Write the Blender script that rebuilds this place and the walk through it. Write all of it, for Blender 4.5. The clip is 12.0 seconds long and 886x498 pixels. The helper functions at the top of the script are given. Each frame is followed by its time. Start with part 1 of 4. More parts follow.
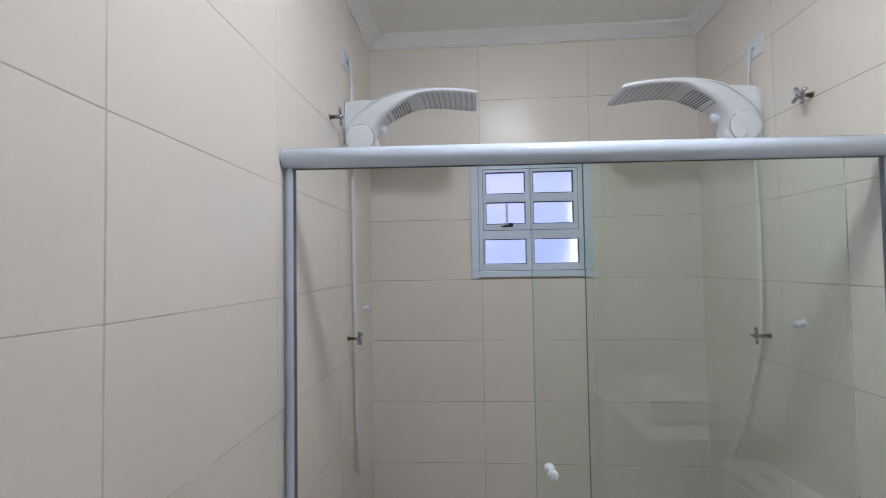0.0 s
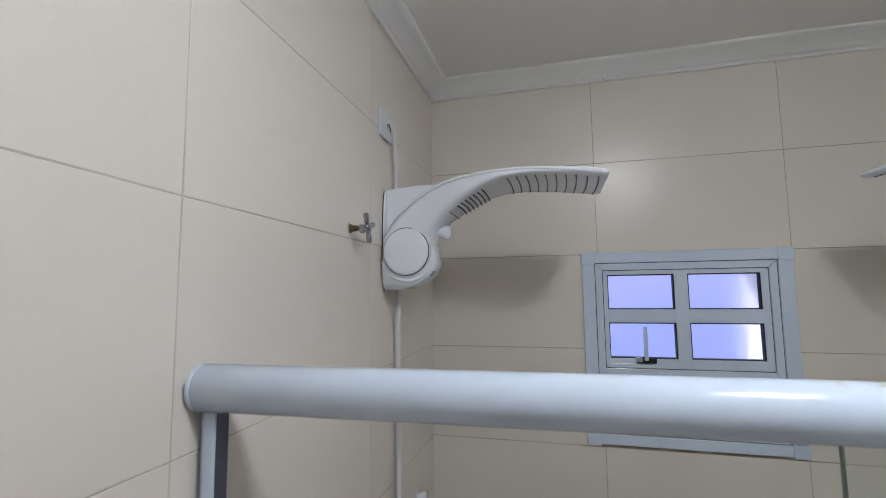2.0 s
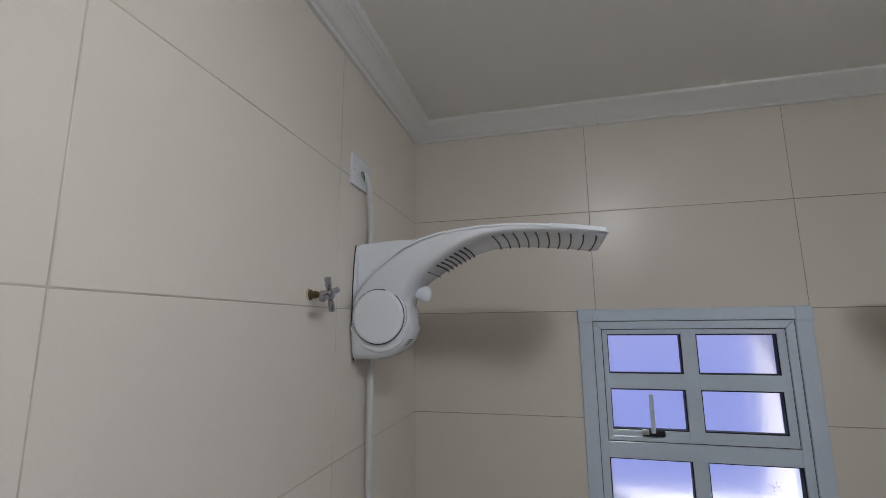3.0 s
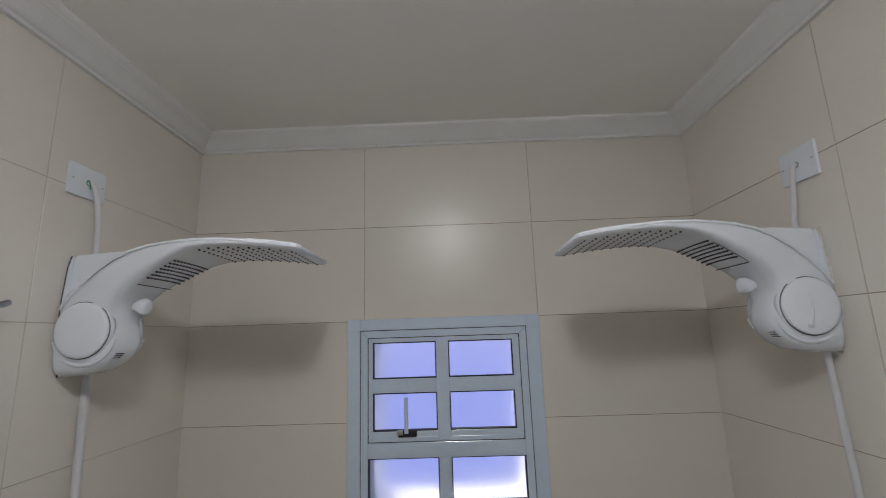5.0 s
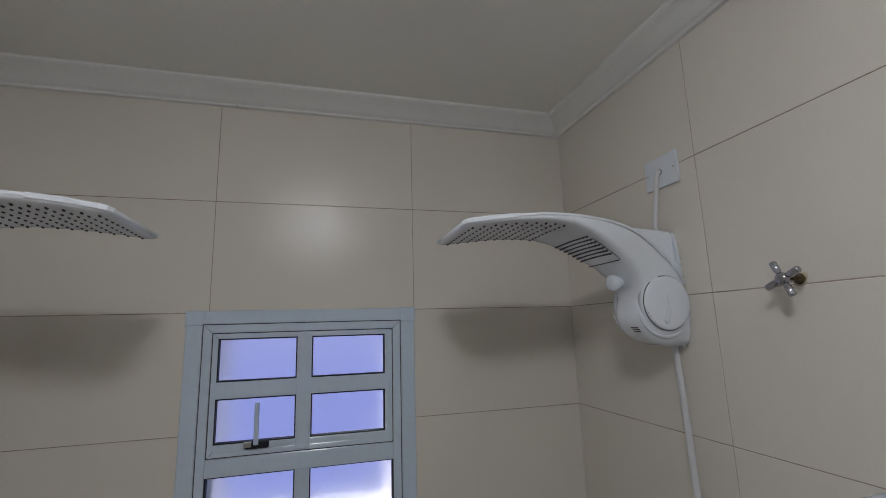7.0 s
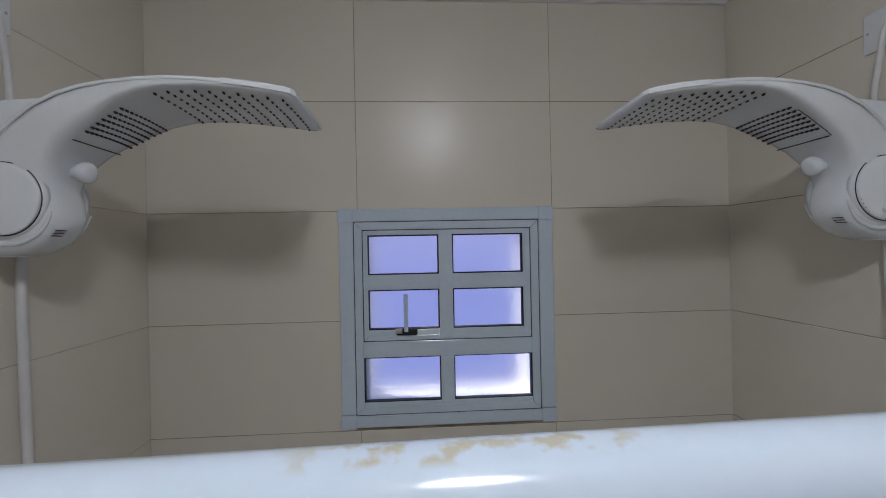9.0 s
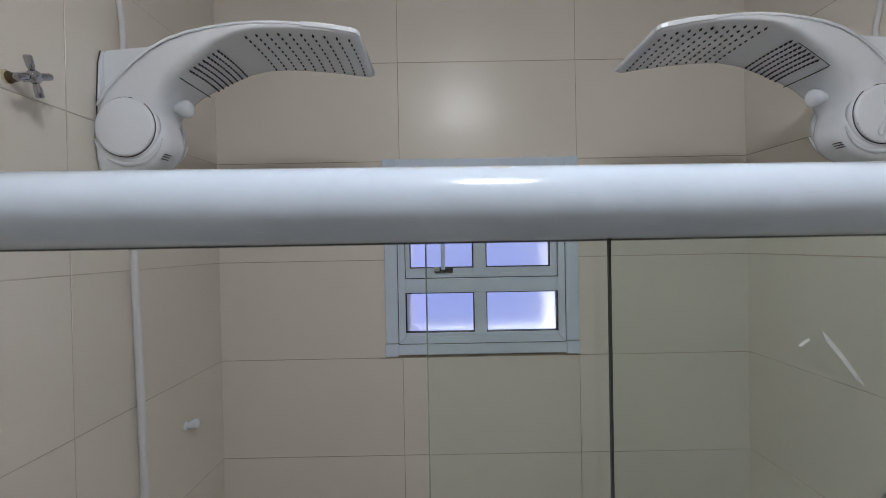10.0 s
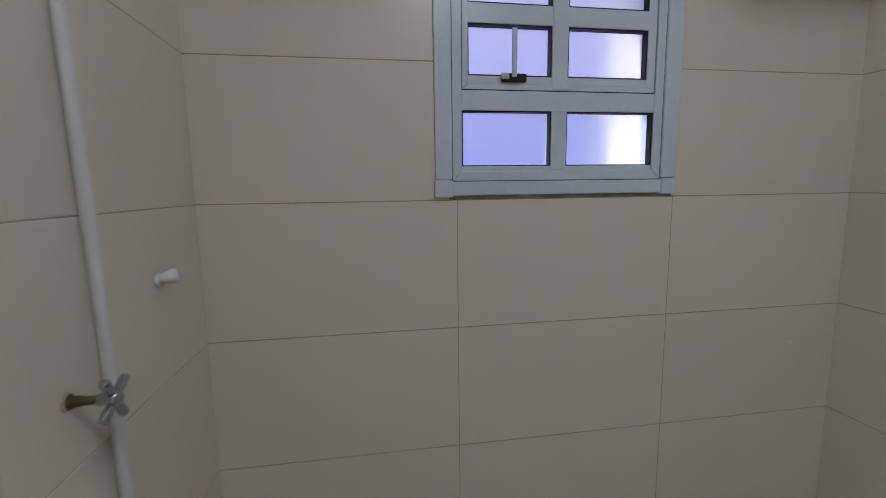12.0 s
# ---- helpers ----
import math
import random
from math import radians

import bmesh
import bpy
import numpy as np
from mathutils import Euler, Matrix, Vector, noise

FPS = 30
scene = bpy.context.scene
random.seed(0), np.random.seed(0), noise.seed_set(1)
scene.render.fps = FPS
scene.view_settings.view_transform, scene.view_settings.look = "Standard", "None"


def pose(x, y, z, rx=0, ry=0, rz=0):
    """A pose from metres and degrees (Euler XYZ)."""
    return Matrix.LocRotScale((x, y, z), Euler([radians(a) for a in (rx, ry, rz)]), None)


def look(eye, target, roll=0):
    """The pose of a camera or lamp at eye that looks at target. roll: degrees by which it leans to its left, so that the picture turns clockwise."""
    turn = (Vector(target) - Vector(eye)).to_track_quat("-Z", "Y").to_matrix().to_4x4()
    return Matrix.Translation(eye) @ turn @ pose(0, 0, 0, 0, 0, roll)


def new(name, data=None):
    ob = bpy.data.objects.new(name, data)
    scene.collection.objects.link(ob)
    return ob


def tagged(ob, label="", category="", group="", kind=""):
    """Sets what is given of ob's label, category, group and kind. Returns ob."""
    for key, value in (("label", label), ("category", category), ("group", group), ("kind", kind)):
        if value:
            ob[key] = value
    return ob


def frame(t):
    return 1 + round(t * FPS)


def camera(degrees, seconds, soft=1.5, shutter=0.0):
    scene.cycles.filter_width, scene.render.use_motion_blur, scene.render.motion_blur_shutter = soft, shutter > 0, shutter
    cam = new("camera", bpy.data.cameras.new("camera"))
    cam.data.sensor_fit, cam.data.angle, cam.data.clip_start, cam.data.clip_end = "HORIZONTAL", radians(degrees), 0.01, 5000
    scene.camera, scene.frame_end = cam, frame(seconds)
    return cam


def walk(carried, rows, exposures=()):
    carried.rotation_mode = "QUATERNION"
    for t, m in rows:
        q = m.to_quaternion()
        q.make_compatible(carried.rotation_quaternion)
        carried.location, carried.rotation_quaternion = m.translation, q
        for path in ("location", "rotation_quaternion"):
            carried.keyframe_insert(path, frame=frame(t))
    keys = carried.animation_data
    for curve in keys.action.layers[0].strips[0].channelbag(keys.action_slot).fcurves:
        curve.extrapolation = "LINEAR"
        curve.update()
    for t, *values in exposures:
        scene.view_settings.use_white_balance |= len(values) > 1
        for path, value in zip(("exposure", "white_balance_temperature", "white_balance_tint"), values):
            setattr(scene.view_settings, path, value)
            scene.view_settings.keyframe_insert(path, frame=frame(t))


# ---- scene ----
cam = camera(90.0, 12.0, soft=0.62, shutter=0.15)
PATH = [
    (0, (-0.052, -2.46, 1.592), (-0.183, -0.466, 1.657), -0.9),
    (0.2, (-0.078, -2.481, 1.591), (-0.33, -0.498, 1.654), -0.9),
    (0.5, (-0.063, -2.449, 1.639), (-0.443, -0.487, 1.697), -0.5),
    (1, (-0.061, -2.225, 1.782), (-0.524, -0.28, 1.839), -0.6),
    (1.5, (-0.111, -1.943, 1.914), (-0.582, -0.001, 2.014), -0.6),
    (2, (-0.149, -1.676, 2.039), (-0.637, 0.254, 2.231), -0.6),
    (2.5, (-0.157, -1.553, 2.116), (-0.637, 0.365, 2.419), -0.6),
    (2.7, (-0.157, -1.544, 2.13), (-0.629, 0.373, 2.449), -0.6),
    (4.3, (0.147, -1.524, 2.095), (-0.183, 0.408, 2.496), -1.4),
    (4.5, (0.193, -1.536, 2.094), (-0.063, 0.407, 2.49), -1.4),
    (5, (0.312, -1.552, 2.109), (0.273, 0.41, 2.493), -1.9),
    (5.5, (0.388, -1.548, 2.132), (0.585, 0.408, 2.501), -1.9),
    (6, (0.421, -1.529, 2.121), (0.832, 0.392, 2.493), -2.0),
    (6.5, (0.384, -1.489, 2.119), (0.915, 0.404, 2.487), -1.8),
    (7, (0.309, -1.423, 2.107), (0.838, 0.474, 2.454), -1.7),
    (7.5, (0.233, -1.33, 2.106), (0.704, 0.596, 2.369), -1.6),
    (9.5, (0.159, -1.401, 1.979), (0.199, 0.599, 1.957), -1.1),
    (9.7, (0.146, -1.446, 1.943), (0.17, 0.554, 1.922), -1.1),
    (9.9, (0.14, -1.489, 1.901), (0.153, 0.511, 1.883), -1.1),
    (10.2, (0.12, -1.557, 1.84), (0.113, 0.443, 1.815), -1.0),
    (10.5, (0.038, -1.668, 1.755), (0.0205, 0.331, 1.705), -1.1),
    (11, (-0.067, -1.646, 1.637), (-0.083, 0.35, 1.503), -0.8),
    (11.5, (-0.146, -1.435, 1.55), (-0.107, 0.548, 1.298), -1.1),
    (11.8, (-0.199, -1.243, 1.535), (-0.021, 0.724, 1.216), -1.0),
    (12, (-0.216, -1.107, 1.532), (0.098, 0.849, 1.257), -0.8),
]
EXPOSURES = [(0.0, 0.64, 6150, 12), (0.5, 0.6, 6150, 12), (1.0, 0.38, 6150, 12), (1.5, 0.3, 6200, 11), (2.5, 0.1, 6300, 12), (2.7, -0.02, 6350, 12), (4.3, -0.24, 6450, 12), (5.0, 0.02, 6450, 11), (5.7, -0.24, 6350, 11),
             (7.7, -0.25, 6350, 11), (9.5, -0.25, 6300, 11), (9.7, -0.05, 6350, 11), (10.0, 0.14, 6400, 11), (10.5, 0.5, 6400, 12), (11.0, 0.35, 6400, 13), (11.5, 0.3, 6350, 14), (12.0, -0.02, 6350, 14)]
walk(cam, [(t, look(eye, target, roll)) for t, eye, target, roll in PATH], EXPOSURES)

# ---- light and world ----
SEED = random.Random(7)
world = bpy.data.worlds.new("world")
scene.world = world
world.use_nodes = True
sky = world.node_tree.nodes.new("ShaderNodeTexSky")
sky.sky_type, sky.sun_disc, sky.sun_elevation, sky.sun_rotation = "NISHITA", False, radians(44), radians(-35)
world.node_tree.links.new(sky.outputs[0], world.node_tree.nodes["Background"].inputs[0])
world.node_tree.nodes["Background"].inputs[1].default_value = 0.15

sun_data = bpy.data.lights.new("sun", "SUN")
sun_data.energy, sun_data.angle, sun_data.color = 5.0, radians(0.5), (1.0, 0.96, 0.9)
sun = new("sun", sun_data)
sun.matrix_world = look((-math.sin(radians(35)) * 5, math.cos(radians(35)) * 5, 1.6 + 5 * math.tan(radians(44))), (0, 0, 1.6))
tagged(sun, kind="structure")

LAMP_POWER = 57.0

# ---- materials ----


def material(name, color, rough=0.5, metal=0.0, bump=0.0, scale=40.0, vary=0.04, coat=0.0, per_object=0.0, big=2.5, transmission=0.0, ior=1.5, bump_scale=None):
    """A surface with stains at a large scale, grain at a small one and a fine relief."""
    m = bpy.data.materials.new(name)
    m.use_nodes = True
    nt = m.node_tree
    bsdf = nt.nodes["Principled BSDF"]
    bsdf.inputs["Metallic"].default_value = metal
    bsdf.inputs["Coat Weight"].default_value = coat
    bsdf.inputs["Coat Roughness"].default_value = 0.08
    bsdf.inputs["Transmission Weight"].default_value = transmission
    bsdf.inputs["IOR"].default_value = ior
    coord = nt.nodes.new("ShaderNodeTexCoord")
    grain = nt.nodes.new("ShaderNodeTexNoise")
    grain.inputs["Scale"].default_value, grain.inputs["Detail"].default_value = scale, 4
    stain = nt.nodes.new("ShaderNodeTexNoise")
    stain.inputs["Scale"].default_value, stain.inputs["Detail"].default_value = big, 3
    add = nt.nodes.new("ShaderNodeMath")
    add.operation = "ADD"
    for n in (grain, stain):
        nt.links.new(coord.outputs["Object"], n.inputs["Vector"])
    nt.links.new(grain.outputs["Fac"], add.inputs[0])
    nt.links.new(stain.outputs["Fac"], add.inputs[1])
    last = add.outputs[0]
    if per_object:
        info = nt.nodes.new("ShaderNodeObjectInfo")
        mul = nt.nodes.new("ShaderNodeMath")
        mul.operation = "MULTIPLY_ADD"
        mul.inputs[1].default_value = per_object
        nt.links.new(info.outputs["Random"], mul.inputs[0])
        nt.links.new(last, mul.inputs[2])
        last = mul.outputs[0]
    ramp = nt.nodes.new("ShaderNodeMapRange")
    ramp.clamp = False
    ramp.inputs["From Min"].default_value, ramp.inputs["From Max"].default_value = 0.6, 1.4 + per_object
    ramp.inputs["To Min"].default_value, ramp.inputs["To Max"].default_value = 1 - vary, 1 + vary
    nt.links.new(last, ramp.inputs["Value"])
    mix = nt.nodes.new("ShaderNodeVectorMath")
    mix.operation = "SCALE"
    mix.inputs[0].default_value = color
    nt.links.new(ramp.outputs[0], mix.inputs["Scale"])
    nt.links.new(mix.outputs[0], bsdf.inputs["Base Color"])
    rmap = nt.nodes.new("ShaderNodeMapRange")
    rmap.clamp = False
    rmap.inputs["From Min"].default_value, rmap.inputs["From Max"].default_value = 0.3, 0.7
    rmap.inputs["To Min"].default_value, rmap.inputs["To Max"].default_value = rough * 0.85, rough * 1.15
    nt.links.new(stain.outputs["Fac"], rmap.inputs["Value"])
    nt.links.new(rmap.outputs[0], bsdf.inputs["Roughness"])
    if bump:
        b = nt.nodes.new("ShaderNodeBump")
        b.inputs["Strength"].default_value, b.inputs["Distance"].default_value = 1.0, bump
        source = grain
        if bump_scale:
            source = nt.nodes.new("ShaderNodeTexNoise")
            source.inputs["Scale"].default_value, source.inputs["Detail"].default_value = bump_scale, 2
            nt.links.new(coord.outputs["Object"], source.inputs["Vector"])
        nt.links.new(source.outputs["Fac"], b.inputs["Height"])
        nt.links.new(b.outputs[0], bsdf.inputs["Normal"])
    return m


def glow(name, color, strength):
    m = bpy.data.materials.new(name)
    m.use_nodes = True
    nt = m.node_tree
    nt.nodes.remove(nt.nodes["Principled BSDF"])
    e = nt.nodes.new("ShaderNodeEmission")
    e.inputs[0].default_value, e.inputs[1].default_value = (*color, 1), strength
    nt.links.new(e.outputs[0], nt.nodes["Material Output"].inputs[0])
    return m




def tile_material(name, color, rough):
    """Plain glazed tile: each tile a trace lighter or darker, faint mottling, a slightly wavy glaze."""
    m = bpy.data.materials.new(name)
    m.use_nodes = True
    nt = m.node_tree
    bsdf = nt.nodes["Principled BSDF"]
    bsdf.inputs["Roughness"].default_value = rough
    bsdf.inputs["Specular IOR Level"].default_value = 0.5
    geo, info = nt.nodes.new("ShaderNodeNewGeometry"), nt.nodes.new("ShaderNodeObjectInfo")
    mottle, fine, wave = (nt.nodes.new("ShaderNodeTexNoise") for _ in range(3))
    for n, scale, detail in ((mottle, 3.1, 1), (fine, 240, 1), (wave, 5.5, 0)):
        n.inputs["Scale"].default_value, n.inputs["Detail"].default_value = scale, detail
        nt.links.new(geo.outputs["Position"], n.inputs["Vector"])
    total = None
    for source, amount in ((mottle.outputs["Fac"], 0.07), (fine.outputs["Fac"], 0.05), (info.outputs["Random"], 0.035)):
        mul = nt.nodes.new("ShaderNodeMath")
        mul.operation = "MULTIPLY_ADD"
        mul.inputs[1].default_value = amount
        nt.links.new(source, mul.inputs[0])
        if total:
            nt.links.new(total, mul.inputs[2])
        else:
            mul.inputs[2].default_value = 0.925
        total = mul.outputs[0]
    tint = nt.nodes.new("ShaderNodeVectorMath")
    tint.operation = "SCALE"
    tint.inputs[0].default_value = color
    nt.links.new(total, tint.inputs["Scale"])
    nt.links.new(tint.outputs[0], bsdf.inputs["Base Color"])
    b = nt.nodes.new("ShaderNodeBump")
    b.inputs["Distance"].default_value = 0.0005
    nt.links.new(wave.outputs["Fac"], b.inputs["Height"])
    nt.links.new(b.outputs[0], bsdf.inputs["Normal"])
    return m


TILE = tile_material("glazed_beige_tile", (0.735, 0.690, 0.628), 0.30)
GROUT = material("brown_grout", (0.37, 0.305, 0.24), 0.9, scale=14, vary=0.5, big=5.0, bump=0.0008)
PALE_GROUT = material("pale_west_grout", (0.52, 0.48, 0.42), 0.9, scale=14, vary=0.35, big=3.0, bump=0.0008)
CEILING = material("white_ceiling_paint", (0.88, 0.87, 0.845), 0.8, scale=180, vary=0.02, bump=0.0004)
CORNICE = material("white_gypsum", (0.80, 0.80, 0.795), 0.75, scale=120, vary=0.03, bump=0.0004)
ALU = material("white_painted_aluminium", (0.60, 0.69, 0.82), 0.13, scale=60, vary=0.03, bump=0.00004, coat=0.0)
FRAME = material("white_window_paint", (0.62, 0.715, 0.84), 0.22, scale=80, vary=0.05, bump=0.00012, coat=0.5)
# rubber black, also used to paint shade in the window's gaps
GASKET_AND_GAP = material("black_rubber_and_gap_shade", (0.006, 0.006, 0.012), 0.6, scale=80, vary=0.2)
PLASTIC = material("white_abs_plastic", (0.79, 0.83, 0.89), 0.22, scale=90, vary=0.02, bump=0.00006, coat=0.2)
CAP = material("white_satin_plastic", (0.79, 0.83, 0.89), 0.38, scale=90, vary=0.02)
# nozzle rubber; the same dark colour stands for shade in gaps and holes
DARK = material("dark_rubber_and_gap_shade", (0.035, 0.035, 0.042), 0.6, scale=90, vary=0.2)
CHROME = material("polished_chrome", (0.44, 0.44, 0.48), 0.06, metal=1.0, scale=70, vary=0.06)
PUTTY = material("yellowed_putty", (0.52, 0.46, 0.33), 0.8, scale=120, vary=0.35, bump=0.001)
BRASS = material("dull_brass", (0.13, 0.095, 0.05), 0.5, metal=0.75, scale=70, vary=0.3, bump=0.0004)
HOSE = material("white_pvc", (0.70, 0.70, 0.72), 0.4, scale=90, vary=0.03)
PLASTER = material("white_outside_plaster", (0.93, 0.91, 0.93), 0.9, scale=60, vary=0.04, bump=0.002)
FLOOR = material("beige_floor_tile", (0.70, 0.665, 0.60), 0.3, scale=60, vary=0.08, per_object=0.4, bump=0.0004)
CERAMIC = material("white_ceramic", (0.80, 0.80, 0.79), 0.12, scale=50, vary=0.02, coat=0.4)
COUNTER = material("pale_stone", (0.62, 0.60, 0.57), 0.2, scale=120, vary=0.15)
WOOD = material("white_lacquered_wood", (0.72, 0.71, 0.69), 0.35, scale=30, vary=0.03)
STEEL = material("brushed_steel", (0.55, 0.55, 0.55), 0.3, metal=1.0)
GREEN = material("dark_green_grey", (0.035, 0.05, 0.045), 0.35, vary=0.2)
# dark grey that stands for shade in the wall profiles' recess
RECESS_SHADE = material("dark_grey_recess_shade", (0.06, 0.065, 0.10), 0.4, vary=0.2)
EDGE = material("ground_glass_edge", (0.26, 0.33, 0.29), 0.3, vary=0.1)
# yellowed blotches along the crest of the rail
RAIL = material("stained_white_aluminium", (0.60, 0.69, 0.82), 0.13, scale=60, vary=0.03, bump=0.00004)
rail_nodes = RAIL.node_tree
spot_at, spot_xyz, spot = (rail_nodes.nodes.new(k) for k in ("ShaderNodeTexCoord", "ShaderNodeSeparateXYZ", "ShaderNodeTexNoise"))
spot.inputs["Scale"].default_value, spot.inputs["Detail"].default_value = 55, 4
rail_nodes.links.new(spot_at.outputs["Object"], spot_xyz.inputs[0])
rail_nodes.links.new(spot_at.outputs["Object"], spot.inputs["Vector"])
spans = []
for source, low, high, top in ((spot_xyz.outputs["X"], 0.10, 0.14, 1.0), (spot_xyz.outputs["X"], 0.31, 0.27, 1.0), (spot_xyz.outputs["Z"], 1.9415, 1.9440, 1.0), (spot.outputs["Fac"], 0.50, 0.62, 0.75)):
    span = rail_nodes.nodes.new("ShaderNodeMapRange")
    span.inputs["From Min"].default_value, span.inputs["From Max"].default_value, span.inputs["To Max"].default_value = low, high, top
    rail_nodes.links.new(source, span.inputs["Value"])
    spans.append(span.outputs[0])
amount = spans[0]
for other in spans[1:]:
    times = rail_nodes.nodes.new("ShaderNodeMath")
    times.operation = "MULTIPLY"
    rail_nodes.links.new(amount, times.inputs[0])
    rail_nodes.links.new(other, times.inputs[1])
    amount = times.outputs[0]
stained = rail_nodes.nodes.new("ShaderNodeMixRGB")
stained.inputs[2].default_value = (0.50, 0.44, 0.30, 1)
rail_nodes.links.new(amount, stained.inputs[0])
rail_nodes.links.new(rail_nodes.nodes["Principled BSDF"].inputs["Base Color"].links[0].from_socket, stained.inputs[1])
rail_nodes.links.new(stained.outputs[0], rail_nodes.nodes["Principled BSDF"].inputs["Base Color"])
GLASS = material("green_tempered_glass", (0.905, 0.952, 0.925), 0.0, vary=0.004, transmission=1.0, ior=1.5)
PANE = material("frosted_glass", (0.95, 0.96, 0.98), 0.36, vary=0.02, transmission=1.0, ior=1.45, scale=260, bump=0.0004)
SILICONE = material("smeared_cream_silicone", (0.66, 0.64, 0.57), 0.55, scale=90, vary=0.2, bump=0.0006)
FLECK = material("dried_white_paint", (0.95, 0.95, 0.97), 0.7, scale=300, vary=0.03)
SCRATCH = material("scratched_glass", (0.60, 0.64, 0.63), 0.7, scale=300, vary=0.3)
LAMP = glow("lit_diffuser", (0.955, 0.975, 1.0), LAMP_POWER)
# wiped, hazy patches on the frosted panes
haze_nodes = PANE.node_tree
haze_at, haze_map, haze = haze_nodes.nodes.new("ShaderNodeTexCoord"), haze_nodes.nodes.new("ShaderNodeMapping"), haze_nodes.nodes.new("ShaderNodeTexNoise")
haze_map.inputs["Rotation"].default_value, haze_map.inputs["Scale"].default_value = (0, 0.6, 0), (1.0, 1.0, 0.45)
haze.inputs["Scale"].default_value, haze.inputs["Detail"].default_value = 42, 4
haze_span = haze_nodes.nodes.new("ShaderNodeMapRange")
haze_span.inputs["From Min"].default_value, haze_span.inputs["From Max"].default_value = 0.56, 0.72
haze_span.inputs["To Min"].default_value, haze_span.inputs["To Max"].default_value = 1.0, 0.90
haze_nodes.links.new(haze_at.outputs["Object"], haze_map.inputs["Vector"])
haze_nodes.links.new(haze_map.outputs[0], haze.inputs["Vector"])
haze_nodes.links.new(haze.outputs["Fac"], haze_span.inputs["Value"])
haze_nodes.links.new(haze_span.outputs[0], haze_nodes.nodes["Principled BSDF"].inputs["Transmission Weight"])
SKY = glow("evening_sky", (0.36, 0.42, 0.92), 1.0)
sky_nodes = SKY.node_tree
where, apart_z = sky_nodes.nodes.new("ShaderNodeNewGeometry"), sky_nodes.nodes.new("ShaderNodeSeparateXYZ")
cloud = sky_nodes.nodes.new("ShaderNodeTexNoise")
cloud.inputs["Scale"].default_value, cloud.inputs["Detail"].default_value = 1.6, 5
height = sky_nodes.nodes.new("ShaderNodeMath")
height.operation = "MULTIPLY_ADD"
height.inputs[1].default_value = 1.6
ramp = sky_nodes.nodes.new("ShaderNodeValToRGB")
ramp.color_ramp.elements[0].position, ramp.color_ramp.elements[0].color = 0.25, (0.34, 0.40, 0.90, 1)
ramp.color_ramp.elements[1].position, ramp.color_ramp.elements[1].color = 1.0, (0.66, 0.64, 0.98, 1)
span_z = sky_nodes.nodes.new("ShaderNodeMapRange")
span_z.inputs["From Min"].default_value, span_z.inputs["From Max"].default_value = 1.8, 4.6
sky_nodes.links.new(where.outputs["Position"], apart_z.inputs[0])
sky_nodes.links.new(where.outputs["Position"], cloud.inputs["Vector"])
sky_nodes.links.new(cloud.outputs["Fac"], height.inputs[0])
sky_nodes.links.new(apart_z.outputs["Z"], height.inputs[2])
sky_nodes.links.new(height.outputs[0], span_z.inputs["Value"])
sky_nodes.links.new(span_z.outputs[0], ramp.inputs["Fac"])
sky_nodes.links.new(ramp.outputs[0], sky_nodes.nodes["Emission"].inputs[0])


# ---- mesh helpers ----


def link(name, bm, mat, parent=None, smooth=False):
    me = bpy.data.meshes.new(name)
    bmesh.ops.recalc_face_normals(bm, faces=bm.faces)
    bm.to_mesh(me)
    bm.free()
    if smooth:
        for p in me.polygons:
            p.use_smooth = True
    me.materials.append(mat)
    ob = new(name, me)
    ob.parent = parent
    return ob


def part(name, bm, mat, parent, label="", smooth=False):
    return tagged(link(name, bm, mat, parent, smooth), label)


def add_box(bm, a, b, bevel=0.0, segments=2):
    """A box from corner a to corner b, with rounded edges."""
    c = [(p + q) / 2 for p, q in zip(a, b)]
    s = [abs(q - p) for p, q in zip(a, b)]
    made = bmesh.ops.create_cube(bm, size=1, matrix=Matrix.Translation(c) @ Matrix.Diagonal((*s, 1)))
    if bevel:
        es = {e for v in made["verts"] for e in v.link_edges}
        bmesh.ops.bevel(bm, geom=list(es), offset=min(bevel, min(s) * 0.45), segments=segments, affect="EDGES", profile=0.5)
    return bm


def box(a, b, bevel=0.0, segments=2):
    return add_box(bmesh.new(), a, b, bevel, segments)


def add_lathe(bm, profile, m, steps=32):
    """A turned solid: profile rows of (radius, height) round the z axis of the pose m."""
    rings = []
    for r, h in profile:
        rings.append([bm.verts.new(m @ Vector((r * math.cos(2 * math.pi * i / steps), r * math.sin(2 * math.pi * i / steps), h))) for i in range(steps)])
    for a, b in zip(rings, rings[1:]):
        for i in range(steps):
            j = (i + 1) % steps
            bm.faces.new((a[i], a[j], b[j], b[i]))
    for ring in (rings[0], rings[-1]):
        bm.faces.new(ring)
    return bm


def lathe(profile, m, steps=32):
    return add_lathe(bmesh.new(), profile, m, steps)


